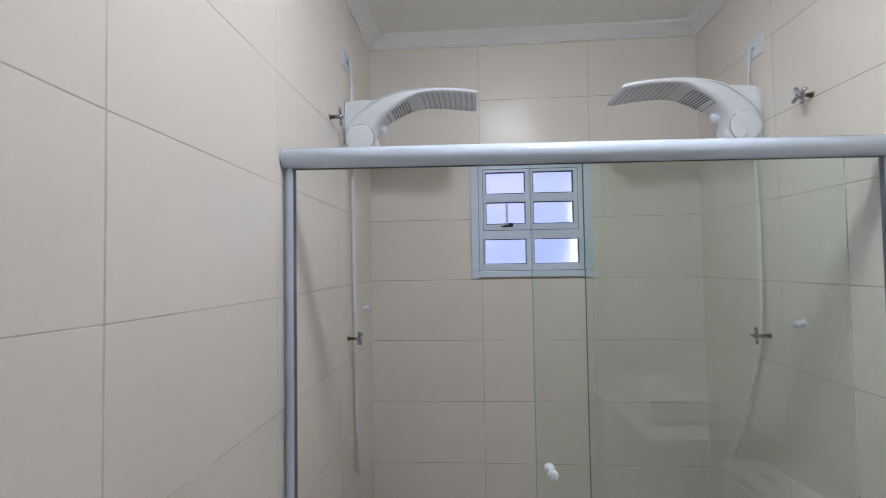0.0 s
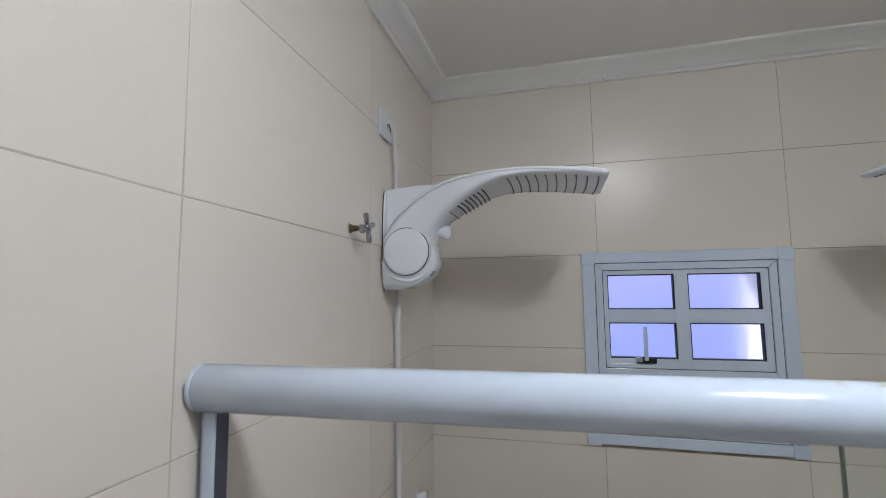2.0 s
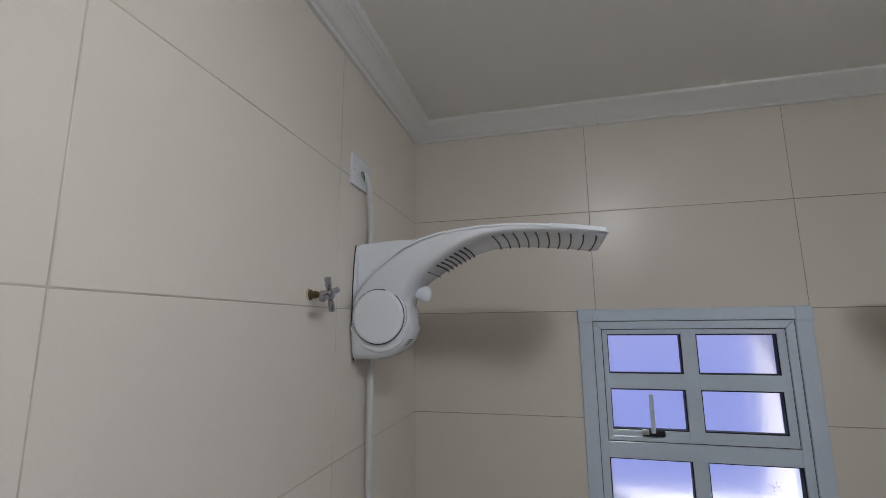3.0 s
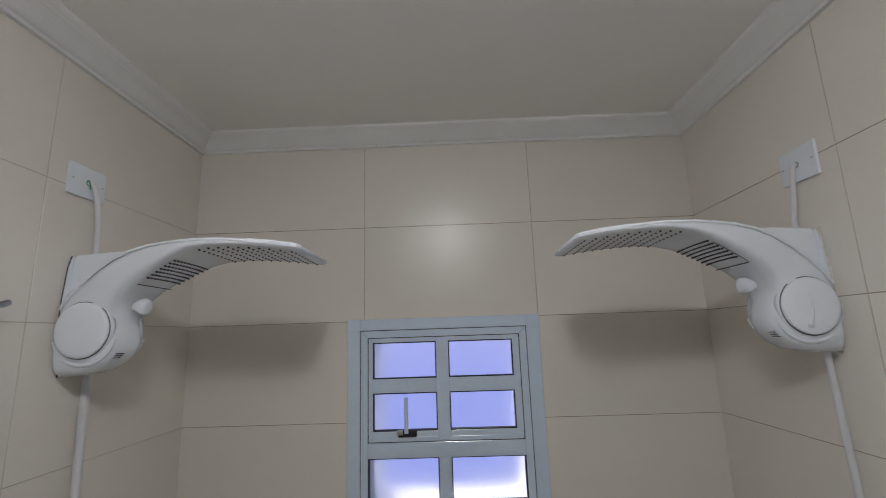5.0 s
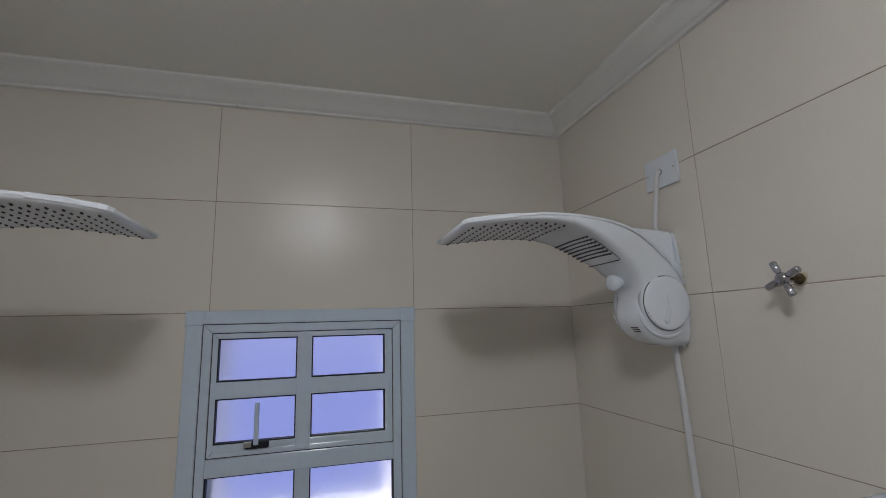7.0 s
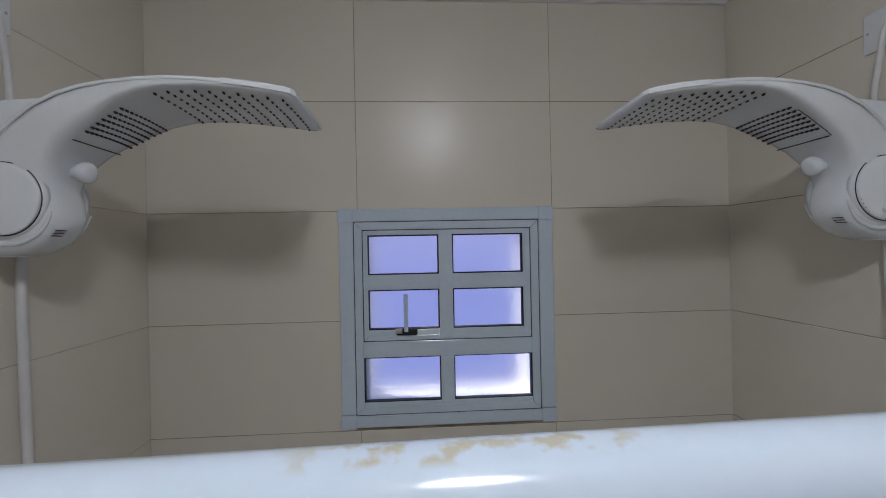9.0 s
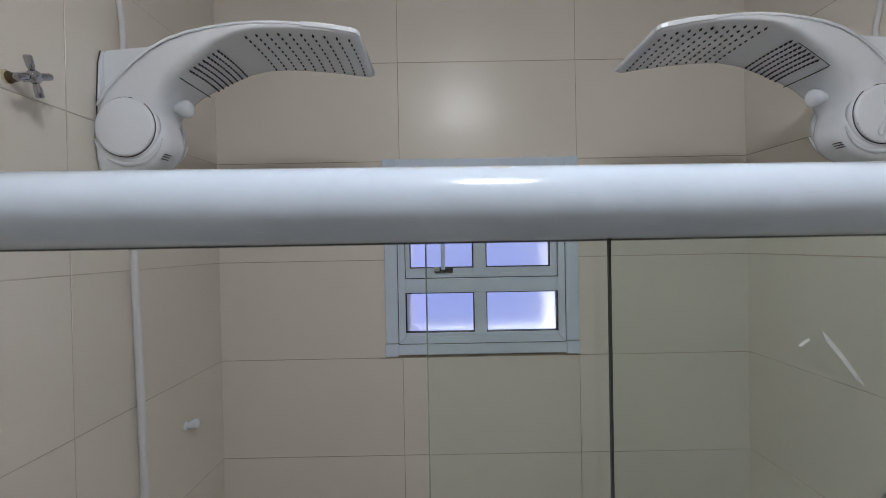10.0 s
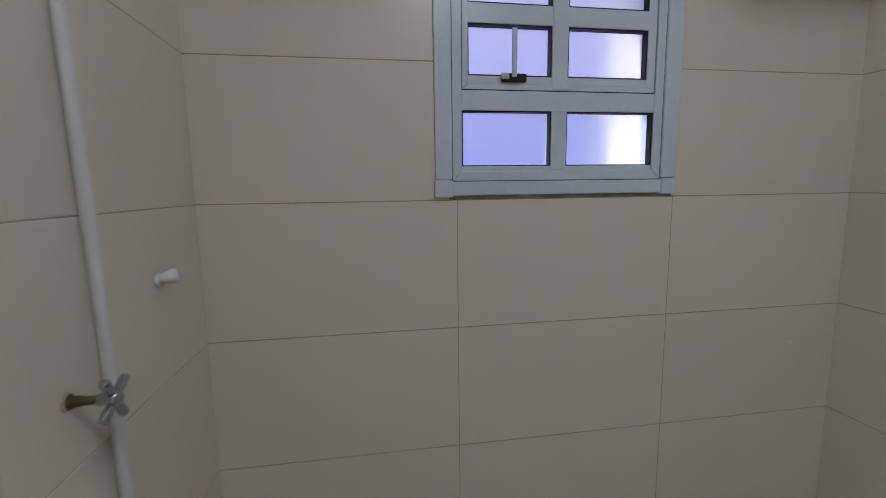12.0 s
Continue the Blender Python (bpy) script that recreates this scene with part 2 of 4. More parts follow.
def tube(points, r, sides=12):
    """A round tube along a smooth line through the points."""
    pts = [Vector(p) for p in points]
    fine = []
    for i in range(len(pts) - 1):
        p0, p1, p2, p3 = pts[max(i - 1, 0)], pts[i], pts[i + 1], pts[min(i + 2, len(pts) - 1)]
        for k in range(6):
            t = k / 6
            fine.append(0.5 * ((2 * p1) + (p2 - p0) * t + (2 * p0 - 5 * p1 + 4 * p2 - p3) * t * t + (3 * p1 - p0 - 3 * p2 + p3) * t ** 3))
    fine.append(pts[-1])
    bm, rings = bmesh.new(), []
    for i, p in enumerate(fine):
        d = (fine[min(i + 1, len(fine) - 1)] - fine[max(i - 1, 0)]).normalized()
        side = d.cross(Vector((0.31, 1, 0.2))).normalized()
        up = d.cross(side)
        rings.append([bm.verts.new(p + r * (math.cos(2 * math.pi * k / sides) * side + math.sin(2 * math.pi * k / sides) * up)) for k in range(sides)])
    for a, b in zip(rings, rings[1:]):
        for k in range(sides):
            j = (k + 1) % sides
            bm.faces.new((a[k], a[j], b[j], b[k]))
    bm.faces.new(rings[0])
    bm.faces.new(rings[-1])
    return bm


def thing(name, place, label, category, group=""):
    ob = new(name)
    ob.matrix_world = place
    return tagged(ob, label, category, group)


AXIS_X = Matrix.Rotation(radians(90), 4, "Y")      # turns z to +x
AXIS_Y = Matrix.Rotation(radians(90), 4, "X")      # turns z to -y

# ---- plan ----
WEST, EAST, SOUTH = -0.617, 1.178, -3.45
TOP, CORNICE_LOW = 2.866, 2.808
ROW, FIRST = 0.3335, 0.166                          # height of a row of tiles, top of the cut lowest row
WIN = (-0.014, 0.557, 1.545, 2.135)                 # the window's opening in the wall

# ---- large structure ----
bm = bmesh.new()
xs, zs = (WEST - 0.2, WIN[0], WIN[1], EAST + 0.2), (-0.1, WIN[2], WIN[3], 3.0)
front, back = 0.0009, 0.25
grid = [[[bm.verts.new((x, y, z)) for z in zs] for x in xs] for y in (front, back)]
for i in range(3):
    for k in range(3):
        if (i, k) != (1, 1):
            for g in grid:
                bm.faces.new((g[i][k], g[i + 1][k], g[i + 1][k + 1], g[i][k + 1]))
ring = [(1, 1), (2, 1), (2, 2), (1, 2)]
for a, b in zip(ring, ring[1:] + ring[:1]):
    bm.faces.new((grid[0][a[0]][a[1]], grid[0][b[0]][b[1]], grid[1][b[0]][b[1]], grid[1][a[0]][a[1]]))
edge = [(i, 0) for i in range(4)] + [(3, k) for k in (1, 2, 3)] + [(i, 3) for i in (2, 1, 0)] + [(0, k) for k in (2, 1)]
for a, b in zip(edge, edge[1:] + edge[:1]):
    bm.faces.new((grid[0][a[0]][a[1]], grid[0][b[0]][b[1]], grid[1][b[0]][b[1]], grid[1][a[0]][a[1]]))
wall_north = tagged(link("wall_north", bm, GROUT), "beige tiled wall with a small window and thin brown joints", kind="structure")
wall_west = tagged(link("wall_west", box((WEST - 0.2, SOUTH - 0.2, -0.1), (WEST - 0.0009, 0.0018, 3.0)), PALE_GROUT), "beige tiled side wall with a shower and two taps", kind="structure")
wall_east = tagged(link("wall_east", box((EAST + 0.0009, SOUTH - 0.2, -0.1), (EAST + 0.2, 0.0018, 3.0)), GROUT), "beige tiled side wall with a second shower", kind="structure")
wall_south = tagged(link("wall_south", box((WEST - 0.0009, SOUTH - 0.2, -0.1), (EAST + 0.0009, SOUTH - 0.0009, 3.0)), GROUT), "beige tiled wall behind the bathroom", kind="structure")
ceiling = tagged(link("ceiling", box((WEST - 0.0009, SOUTH - 0.0009, TOP), (EAST + 0.0009, 0.0018, TOP + 0.1)), CEILING), "matt white painted ceiling", kind="structure")
floor = tagged(link("floor", box((WEST - 0.0009, SOUTH - 0.0009, -0.1), (EAST + 0.0009, 0.0018, -0.002)), GROUT), "beige tiled floor", kind="structure")

# moulded cornice round the ceiling
profile = [(-0.001, CORNICE_LOW), (0.009, CORNICE_LOW), (0.011, 2.8095), (0.012, 2.814), (0.0145, 2.8165), (0.019, 2.818), (0.024, 2.821), (0.031, 2.827),
           (0.039, 2.8335), (0.048, 2.840), (0.057, 2.8455), (0.0615, 2.8475), (0.0655, 2.8505), (0.072, 2.854), (0.077, 2.859), (0.078, 2.867), (-0.001, 2.867)]
bm = bmesh.new()
loops = []
for d, z in profile:
    loops.append([bm.verts.new(p) for p in ((WEST + d, SOUTH + d, z), (EAST - d, SOUTH + d, z), (EAST - d, -d, z), (WEST + d, -d, z))])
for a, b in zip(loops, loops[1:] + loops[:1]):
    for i in range(4):
        j = (i + 1) % 4
        bm.faces.new((a[i], a[j], b[j], b[i]))
cornice = tagged(link("trim", bm, CORNICE), "white moulded gypsum cornice under the ceiling", kind="structure")

for x in (0.046, WEST + 0.012):
    part("nail_hole", lathe([(0.0029, 0), (0.0027, 0.0014)], pose(x, -0.0100, 2.8118) @ AXIS_Y, 8), DARK, cornice, "small dark nail hole")

part("fleck", lathe([(0.0045, 0), (0.004, 0.002), (0.001, 0.0028)], pose(1.021, -0.0005, 1.055) @ AXIS_Y, 9), CORNICE, wall_north, "small white fleck of plaster on a tile")

# ---- window ----
window = thing("window_1", pose(0, 0, 0), "small white aluminium window with six frosted panes, closed", "window")
tagged(window, kind="structure")
outer = (-0.058, 0.602, 1.507, 2.173)
bm = box((outer[0] + 0.002, -0.0105, outer[2] + 0.044), (WIN[0] + 0.001, 0.001, outer[3] - 0.040), 0.003)
part("window_trim", bm, FRAME, window)
part("window_trim", box((WIN[1] - 0.001, -0.0105, outer[2] + 0.044), (outer[1] - 0.002, 0.001, outer[3] - 0.040), 0.003), FRAME, window)
bm = box((outer[0] + 0.003, -0.0115, WIN[3] - 0.001), (outer[1] - 0.003, 0.001, outer[3] - 0.001), 0.003)
for v in bm.verts:
    if v.co.y < -0.005:
        v.co.y += 0.018 * (v.co.z - WIN[3])                # the top board leans back a degree
part("window_trim", bm, FRAME, window)
part("window_trim", box((outer[0] + 0.045, -0.0115, outer[2] + 0.004), (outer[1] - 0.045, 0.001, WIN[2] + 0.001), 0.003), FRAME, window)
for x in (outer[0], outer[1] - 0.046):
    for z in (outer[2], outer[3] - 0.042):
        part("corner_cap", box((x, -0.0135, z), (x + 0.046, 0.001, z + 0.042), 0.002), FRAME, window)


def frame_ring(x0, x1, z0, z1, w, y0, y1, bevel=0.0015):
    """Four mitred bars round an opening."""
    b = bmesh.new()
    o, i = [(x0, z0), (x1, z0), (x1, z1), (x0, z1)], [(x0 + w, z0 + w), (x1 - w, z0 + w), (x1 - w, z1 - w), (x0 + w, z1 - w)]
    for k in range(4):
        j = (k + 1) % 4
        quad = [o[k], o[j], i[j], i[k]]
        cx, cz = sum(q[0] for q in quad) / 4, sum(q[1] for q in quad) / 4
        quad = [(cx + (q[0] - cx) * 0.9985, cz + (q[1] - cz) * 0.9985) for q in quad]
        lo = [b.verts.new((q[0], y0, q[1])) for q in quad]
        hi = [b.verts.new((q[0], y1, q[1])) for q in quad]
        b.faces.new(lo)
        b.faces.new(hi)
        es = []
        for p in range(4):
            q = (p + 1) % 4
            b.faces.new((lo[p], lo[q], hi[q], hi[p]))
            es.append(b.edges.get((lo[p], lo[q])))
        bmesh.ops.bevel(b, geom=es, offset=bevel, segments=2, affect="EDGES", profile=0.5)
    return b


# black strips close the gaps and paint the shade in them
part("shade_strip", frame_ring(WIN[0] + 0.0002, WIN[1] - 0.0002, WIN[2] + 0.0002, WIN[3] - 0.0002, 0.0035, -0.0040, 0.054, 0.0005), GASKET_AND_GAP, window, "dark strip for the shaded gap round the frame")
part("shade_strip", frame_ring(0.0118, 0.5312, 1.7682, 2.1092, 0.0035, 0.0005, 0.05, 0.0005), GASKET_AND_GAP, window, "dark strip for the shaded gap round the sash")
part("window_frame", frame_ring(WIN[0] + 0.0028, WIN[1] - 0.0028, WIN[2] + 0.0028, WIN[3] - 0.0028, 0.0235, -0.006, 0.055), FRAME, window)
part("transom", box((0.012, -0.005, 1.720), (0.531, 0.05, 1.768), 0.002), FRAME, window)
bm = box((0.012, -0.002, 1.545), (0.531, 0.05, 1.584), 0.002)
part("window_sill", bm, FRAME, window)
sash = part("sash", frame_ring(0.0145, 0.5285, 1.7705, 2.1065, 0.0145, -0.003, 0.04), FRAME, window)
part("rail", box((0.028, -0.002, 1.772), (0.515, 0.036, 1.803), 0.0015), FRAME, sash)
part("rail", box((0.028, -0.003, 1.925), (0.515, 0.036, 1.971), 0.002), FRAME, sash)
part("rail", box((0.245, -0.0045, 1.774), (0.287, 0.036, 2.104), 0.002), FRAME, sash)
part("stile", box((0.506, -0.0025, 1.774), (0.5275, 0.036, 2.104), 0.002), FRAME, sash)
part("mullion", box((0.246, -0.0035, 1.574), (0.287, 0.04, 1.724), 0.002), FRAME, window)
for x0, x1, z0, z1 in ((0.029, 0.244, 1.972, 2.091), (0.288, 0.5055, 1.972, 2.091), (0.029, 0.244, 1.804, 1.924), (0.288, 0.5055, 1.804, 1.924),
                       (0.0135, 0.2455, 1.584, 1.7195), (0.2875, 0.5295, 1.584, 1.7195)):
    pane = part("pane", box((x0 + 0.001, 0.021, z0 + 0.001), (x1 - 0.001, 0.025, z1 - 0.001)), PANE, window, "frosted glass lit by the sky")
    part("gasket", frame_ring(x0 - 0.001, x1 + 0.001, z0 - 0.001, z1 + 0.001, 0.0035, 0.0, 0.0205, 0.0005), GASKET_AND_GAP, pane)
latch = part("latch", box((0.112, -0.014, 1.787), (0.176, -0.004, 1.808), 0.004), GASKET_AND_GAP, window, "black window latch")
part("latch_plate", box((0.110, -0.016, 1.793), (0.130, -0.0125, 1.808), 0.001), STEEL, latch)
bm = box((0.1355, -0.021, 1.798), (0.1485, -0.016, 1.912), 0.002)
part("lever", bm, FRAME, latch, "grey metal latch lever")

# flecks of old paint on the lowest panes
def fleck(b, x, z, wide, tall, lean=0.0):
    """A thin patch of dried paint with an uneven rim."""
    rim = []
    for i in range(9):
        a, k = 2 * math.pi * i / 9, SEED.uniform(0.6, 1.1)
        u, v = wide * k * math.cos(a), tall * k * math.sin(a)
        rim.append((x + u + lean * v, z + v))
    lo = [b.verts.new((px, 0.0206, pz)) for px, pz in rim]
    hi = [b.verts.new((px, 0.0198, pz)) for px, pz in rim]
    b.faces.new(hi)
    for i in range(9):
        b.faces.new((lo[i], lo[(i + 1) % 9], hi[(i + 1) % 9], hi[i]))


bm = bmesh.new()
for spot in ((0.112, 1.622, 0.0022, 0.006, 0.2), (0.124, 1.612, 0.0018, 0.004), (0.135, 1.618, 0.0015, 0.0035), (0.060, 1.700, 0.0015, 0.003), (0.205, 1.655, 0.0012, 0.003),
             (0.196, 1.640, 0.0012, 0.002), (0.212, 1.628, 0.001, 0.0025), (0.078, 1.664, 0.001, 0.002), (0.420, 1.640, 0.0025, 0.002), (0.345, 1.690, 0.0012, 0.0012),
             (0.452, 1.662, 0.0022, 0.0045, -0.4), (0.459, 1.655, 0.0026, 0.0050, 0.5), (0.466, 1.667, 0.0018, 0.0065, 0.3), (0.471, 1.658, 0.0024, 0.0030), (0.457, 1.646, 0.0015, 0.0040, 0.6),
             (0.476, 1.648, 0.0014, 0.0035), (0.390, 1.702, 0.0010, 0.0014), (0.405, 1.688, 0.0010, 0.0018)):
    fleck(bm, *spot)
tagged(part("paint_flecks", bm, FLECK, window, "small white paint flecks on the glass"), kind="stuff")
backdrop = tagged(link("backdrop", box((-6, 3.0, -4), (7, 3.02, 3.75)), SKY), "pale violet evening sky", kind="structure")
part("reveal_lining", frame_ring(WIN[0] - 0.002, WIN[1] + 0.002, WIN[2] - 0.002, WIN[3] + 0.002, 0.006, 0.056, 0.255), PLASTER, wall_north, "white plastered outer reveal")

for x0, x1 in ((WIN[0] + 0.0045, 0.024), (0.541, WIN[1] - 0.0045)):
    part("reveal_render", box((x0, 0.0575, WIN[2] + 0.0045), (x1, 0.2535, WIN[3] - 0.0045), 0.003), PLASTER, wall_north, "white plastered outer reveal")

# ---- ceiling lamp ----
lamp = thing("ceiling_lamp", pose(0.28, -1.58, TOP), "round white surface-mounted ceiling lamp, lit", "lamp")
part("lamp_housing", lathe([(0.125, -0.0005), (0.125, -0.024), (0.1225, -0.026), (0.1205, -0.026), (0.1205, -0.012), (0.09, -0.012)], Matrix.Identity(4), 48), PLASTIC, lamp)
part("diffuser", lathe([(0.119, -0.0125), (0.121, -0.058), (0.117, -0.069), (0.106, -0.0755), (0.085, -0.079)], Matrix.Identity(4), 48), LAMP, lamp, "glowing diffuser")

# ---- shower enclosure ----
RAIL_Y, RAIL_Z, RAIL_R = -1.155, 1.915, 0.031
SKEW = pose(WEST, -1.165, 0, 0, 0, 2.06) @ Matrix.Translation((-WEST, 1.155, 0))      # the rail stands two degrees off the wall
box_door = thing("shower_enclosure", SKEW, "white aluminium shower enclosure with clear green-tinted glass, sliding door open", "shower enclosure")
span = EAST - WEST - 0.0036
ring_pts = [(RAIL_R - 0.003, 0.0), (RAIL_R, 0.003), (RAIL_R, span - 0.003), (RAIL_R - 0.003, span)]
rail = part("top_rail", lathe(ring_pts, pose(WEST + 0.0018, RAIL_Y, RAIL_Z) @ AXIS_X, 48), RAIL, box_door, "round glossy white top rail with yellowed blotches", True)
for i, x in enumerate((WEST, EAST)):
    s = 1 if i == 0 else -1
    a, b = sorted((x + s * 0.0018, x + s * 0.009))
    part("rail_end", lathe([(RAIL_R - 0.001, min(a, b)), (RAIL_R + 0.0008, a + 0.002), (RAIL_R + 0.0008, b - 0.0006), (RAIL_R - 0.0002, b)], pose(0, RAIL_Y, RAIL_Z) @ AXIS_X, 40), ALU, box_door)
    a, b = sorted((x + s * 0.0014, x + s * 0.0148))
    part("wall_flange", box((a, RAIL_Y + 0.003, 0.03), (b, RAIL_Y + 0.013, RAIL_Z - 0.0295), 0.0015), ALU, box_door, "narrow white flange against the tiles")
    a, b = sorted((x + s * 0.0145, x + s * 0.0325))
    part("wall_profile", box((a, RAIL_Y - 0.010, 0.03), (b, RAIL_Y + 0.019, RAIL_Z - 0.0295), 0.0025), ALU, box_door, "white upright wall profile")
    # the profile's shaded recess is drawn as a thin dark strip
    a, b = sorted((x + s * 0.0327, x + s * 0.0341))
    part("shade_strip", box((a, RAIL_Y - 0.007, 0.03), (b, RAIL_Y + 0.016, RAIL_Z - 0.0295), 0.001), RECESS_SHADE, box_door, "dark strip for the shaded recess beside the profile")
part("door_track", box((WEST + 0.036, RAIL_Y + 0.004, RAIL_Z - 0.0325), (EAST - 0.036, RAIL_Y + 0.016, RAIL_Z - 0.025), 0.001), GREEN, box_door, "dark track under the rail")
part("bottom_rail", box((WEST + 0.036, RAIL_Y - 0.03, 0.0), (EAST - 0.036, RAIL_Y + 0.035, 0.028), 0.003), ALU, box_door)
door = part("sliding_door", box((0.1263, -1.147, 0.03), (1.04, -1.141, RAIL_Z - 0.015)), GLASS, box_door, "clear green-tinted sliding glass door")
part("door_edge", box((0.1247, -1.1465, 0.03), (0.1261, -1.1415, RAIL_Z - 0.015)), EDGE, door)
fixed = part("fixed_panel", box((0.2782, -1.1622, 0.03), (EAST - 0.036, -1.158, RAIL_Z - 0.015)), GLASS, box_door, "clear green-tinted fixed glass panel")
part("panel_edge", box((0.2765, -1.1618, 0.03), (0.2780, -1.1584, RAIL_Z - 0.015)), GREEN, fixed, "dark strip along the panel's edge")
for ob in (door, fixed):
    ob.visible_shadow = False
knob = [(0.007, 0.0), (0.007, 0.009), (0.0135, 0.011), (0.0155, 0.014), (0.0155, 0.024), (0.0135, 0.027), (0.005, 0.028)]
part("door_knob", lathe(knob, pose(0.168, -1.1472, 0.978) @ AXIS_Y, 28), PLASTIC, door, "round white plastic knob", True)
part("door_knob", lathe(knob, pose(0.168, -1.1408, 0.978) @ Matrix.Rotation(radians(-90), 4, "X"), 28), PLASTIC, door, "round white plastic knob", True)

# scratches on the fixed panel
bm = bmesh.new()
for (x0, z0), (x1, z1), w in (((0.457, 1.803), (0.494, 1.755), 0.0022), ((0.478, 1.777), (0.488, 1.764), 0.0011), ((0.437, 1.791), (0.447, 1.797), 0.0013)):
    tilt = math.atan2(z1 - z0, x1 - x0)
    length = math.hypot(x1 - x0, z1 - z0) / 2
    ring_v = [bm.verts.new(((x0 + x1) / 2 + u * length * math.cos(tilt) - v * w * math.sin(tilt), -1.1630, (z0 + z1) / 2 + u * length * math.sin(tilt) + v * w * math.cos(tilt)))
              for u, v in ((-1, 0.2), (-0.6, 0.8), (0.1, 1), (0.7, 0.7), (1, 0.1), (0.7, -0.8), (0, -0.7), (-0.7, -1))]
    made = bmesh.ops.extrude_face_region(bm, geom=[bm.faces.new(ring_v)])
    for v in made["geom"]:
        if isinstance(v, bmesh.types.BMVert):
            v.co.y += 0.0007
part("scratch", bm, SCRATCH, fixed, "pale scratches in the glass")

# ---- electric showers ----
# side stations from the tip to the foot: top (out, up), bottom (out, up), half width
STATIONS = [((0.598, 2.3140), (0.594, 2.3030), 0.112), ((0.592, 2.3165), (0.587, 2.3020), 0.122), ((0.580, 2.3185), (0.577, 2.3025), 0.127),
            ((0.530, 2.3265), (0.527, 2.3100), 0.128), ((0.482, 2.3320), (0.480, 2.3155), 0.127), ((0.435, 2.3370), (0.433, 2.3190), 0.125),
            ((0.387, 2.3400), (0.387, 2.3195), 0.121), ((0.337, 2.3405), (0.342, 2.3150), 0.114), ((0.287, 2.3390), (0.300, 2.3020), 0.105),
            ((0.238, 2.3350), (0.260, 2.2820), 0.096), ((0.190, 2.3260), (0.222, 2.2600), 0.086), ((0.145, 2.3100), (0.186, 2.2360), 0.076),
            ((0.100, 2.2850), (0.162, 2.2110), 0.066), ((0.060, 2.2560), (0.150, 2.1880), 0.058), ((0.030, 2.2280), (0.145, 2.1650), 0.054),
            ((0.012, 2.1980), (0.154, 2.1420), 0.053), ((0.004, 2.1650), (0.158, 2.1170), 0.053), ((0.002, 2.1250), (0.150, 2.0930), 0.052),
            ((0.002, 2.0900), (0.131, 2.0710), 0.050), ((0.002, 2.0640), (0.106, 2.0560), 0.043), ((0.003, 2.0500), (0.075, 2.0480), 0.034)]


def station(k):
    """Top, bottom and half width between two stations."""
    i = min(int(k), len(STATIONS) - 2)
    f = k - i
    (t0, b0, w0), (t1, b1, w1) = STATIONS[i], STATIONS[i + 1]
    mix = lambda p, q: tuple(a + (b - a) * f for a, b in zip(p, q))
    return mix(t0, t1), mix(b0, b1), w0 + (w1 - w0) * f


def across(k, v):
    """Where share v of the half width lies across the arm: the arm is narrower on the side of the window."""
    w = station(k)[2]
    off = 0.011 * max(0.0, min(1.0, (12 - k) / 5))
    return v * (w - off) - off


def under(k, v):
    """A point of the shower's underside at station k and share v of the half width, and the way out of it."""
    t, b, _ = station(k)
    t, b = Vector((t[0], 0, t[1])), Vector((b[0], 0, b[1]))
    out = (b - t).normalized()
    return b + Vector((0, across(k, v), 0)), out


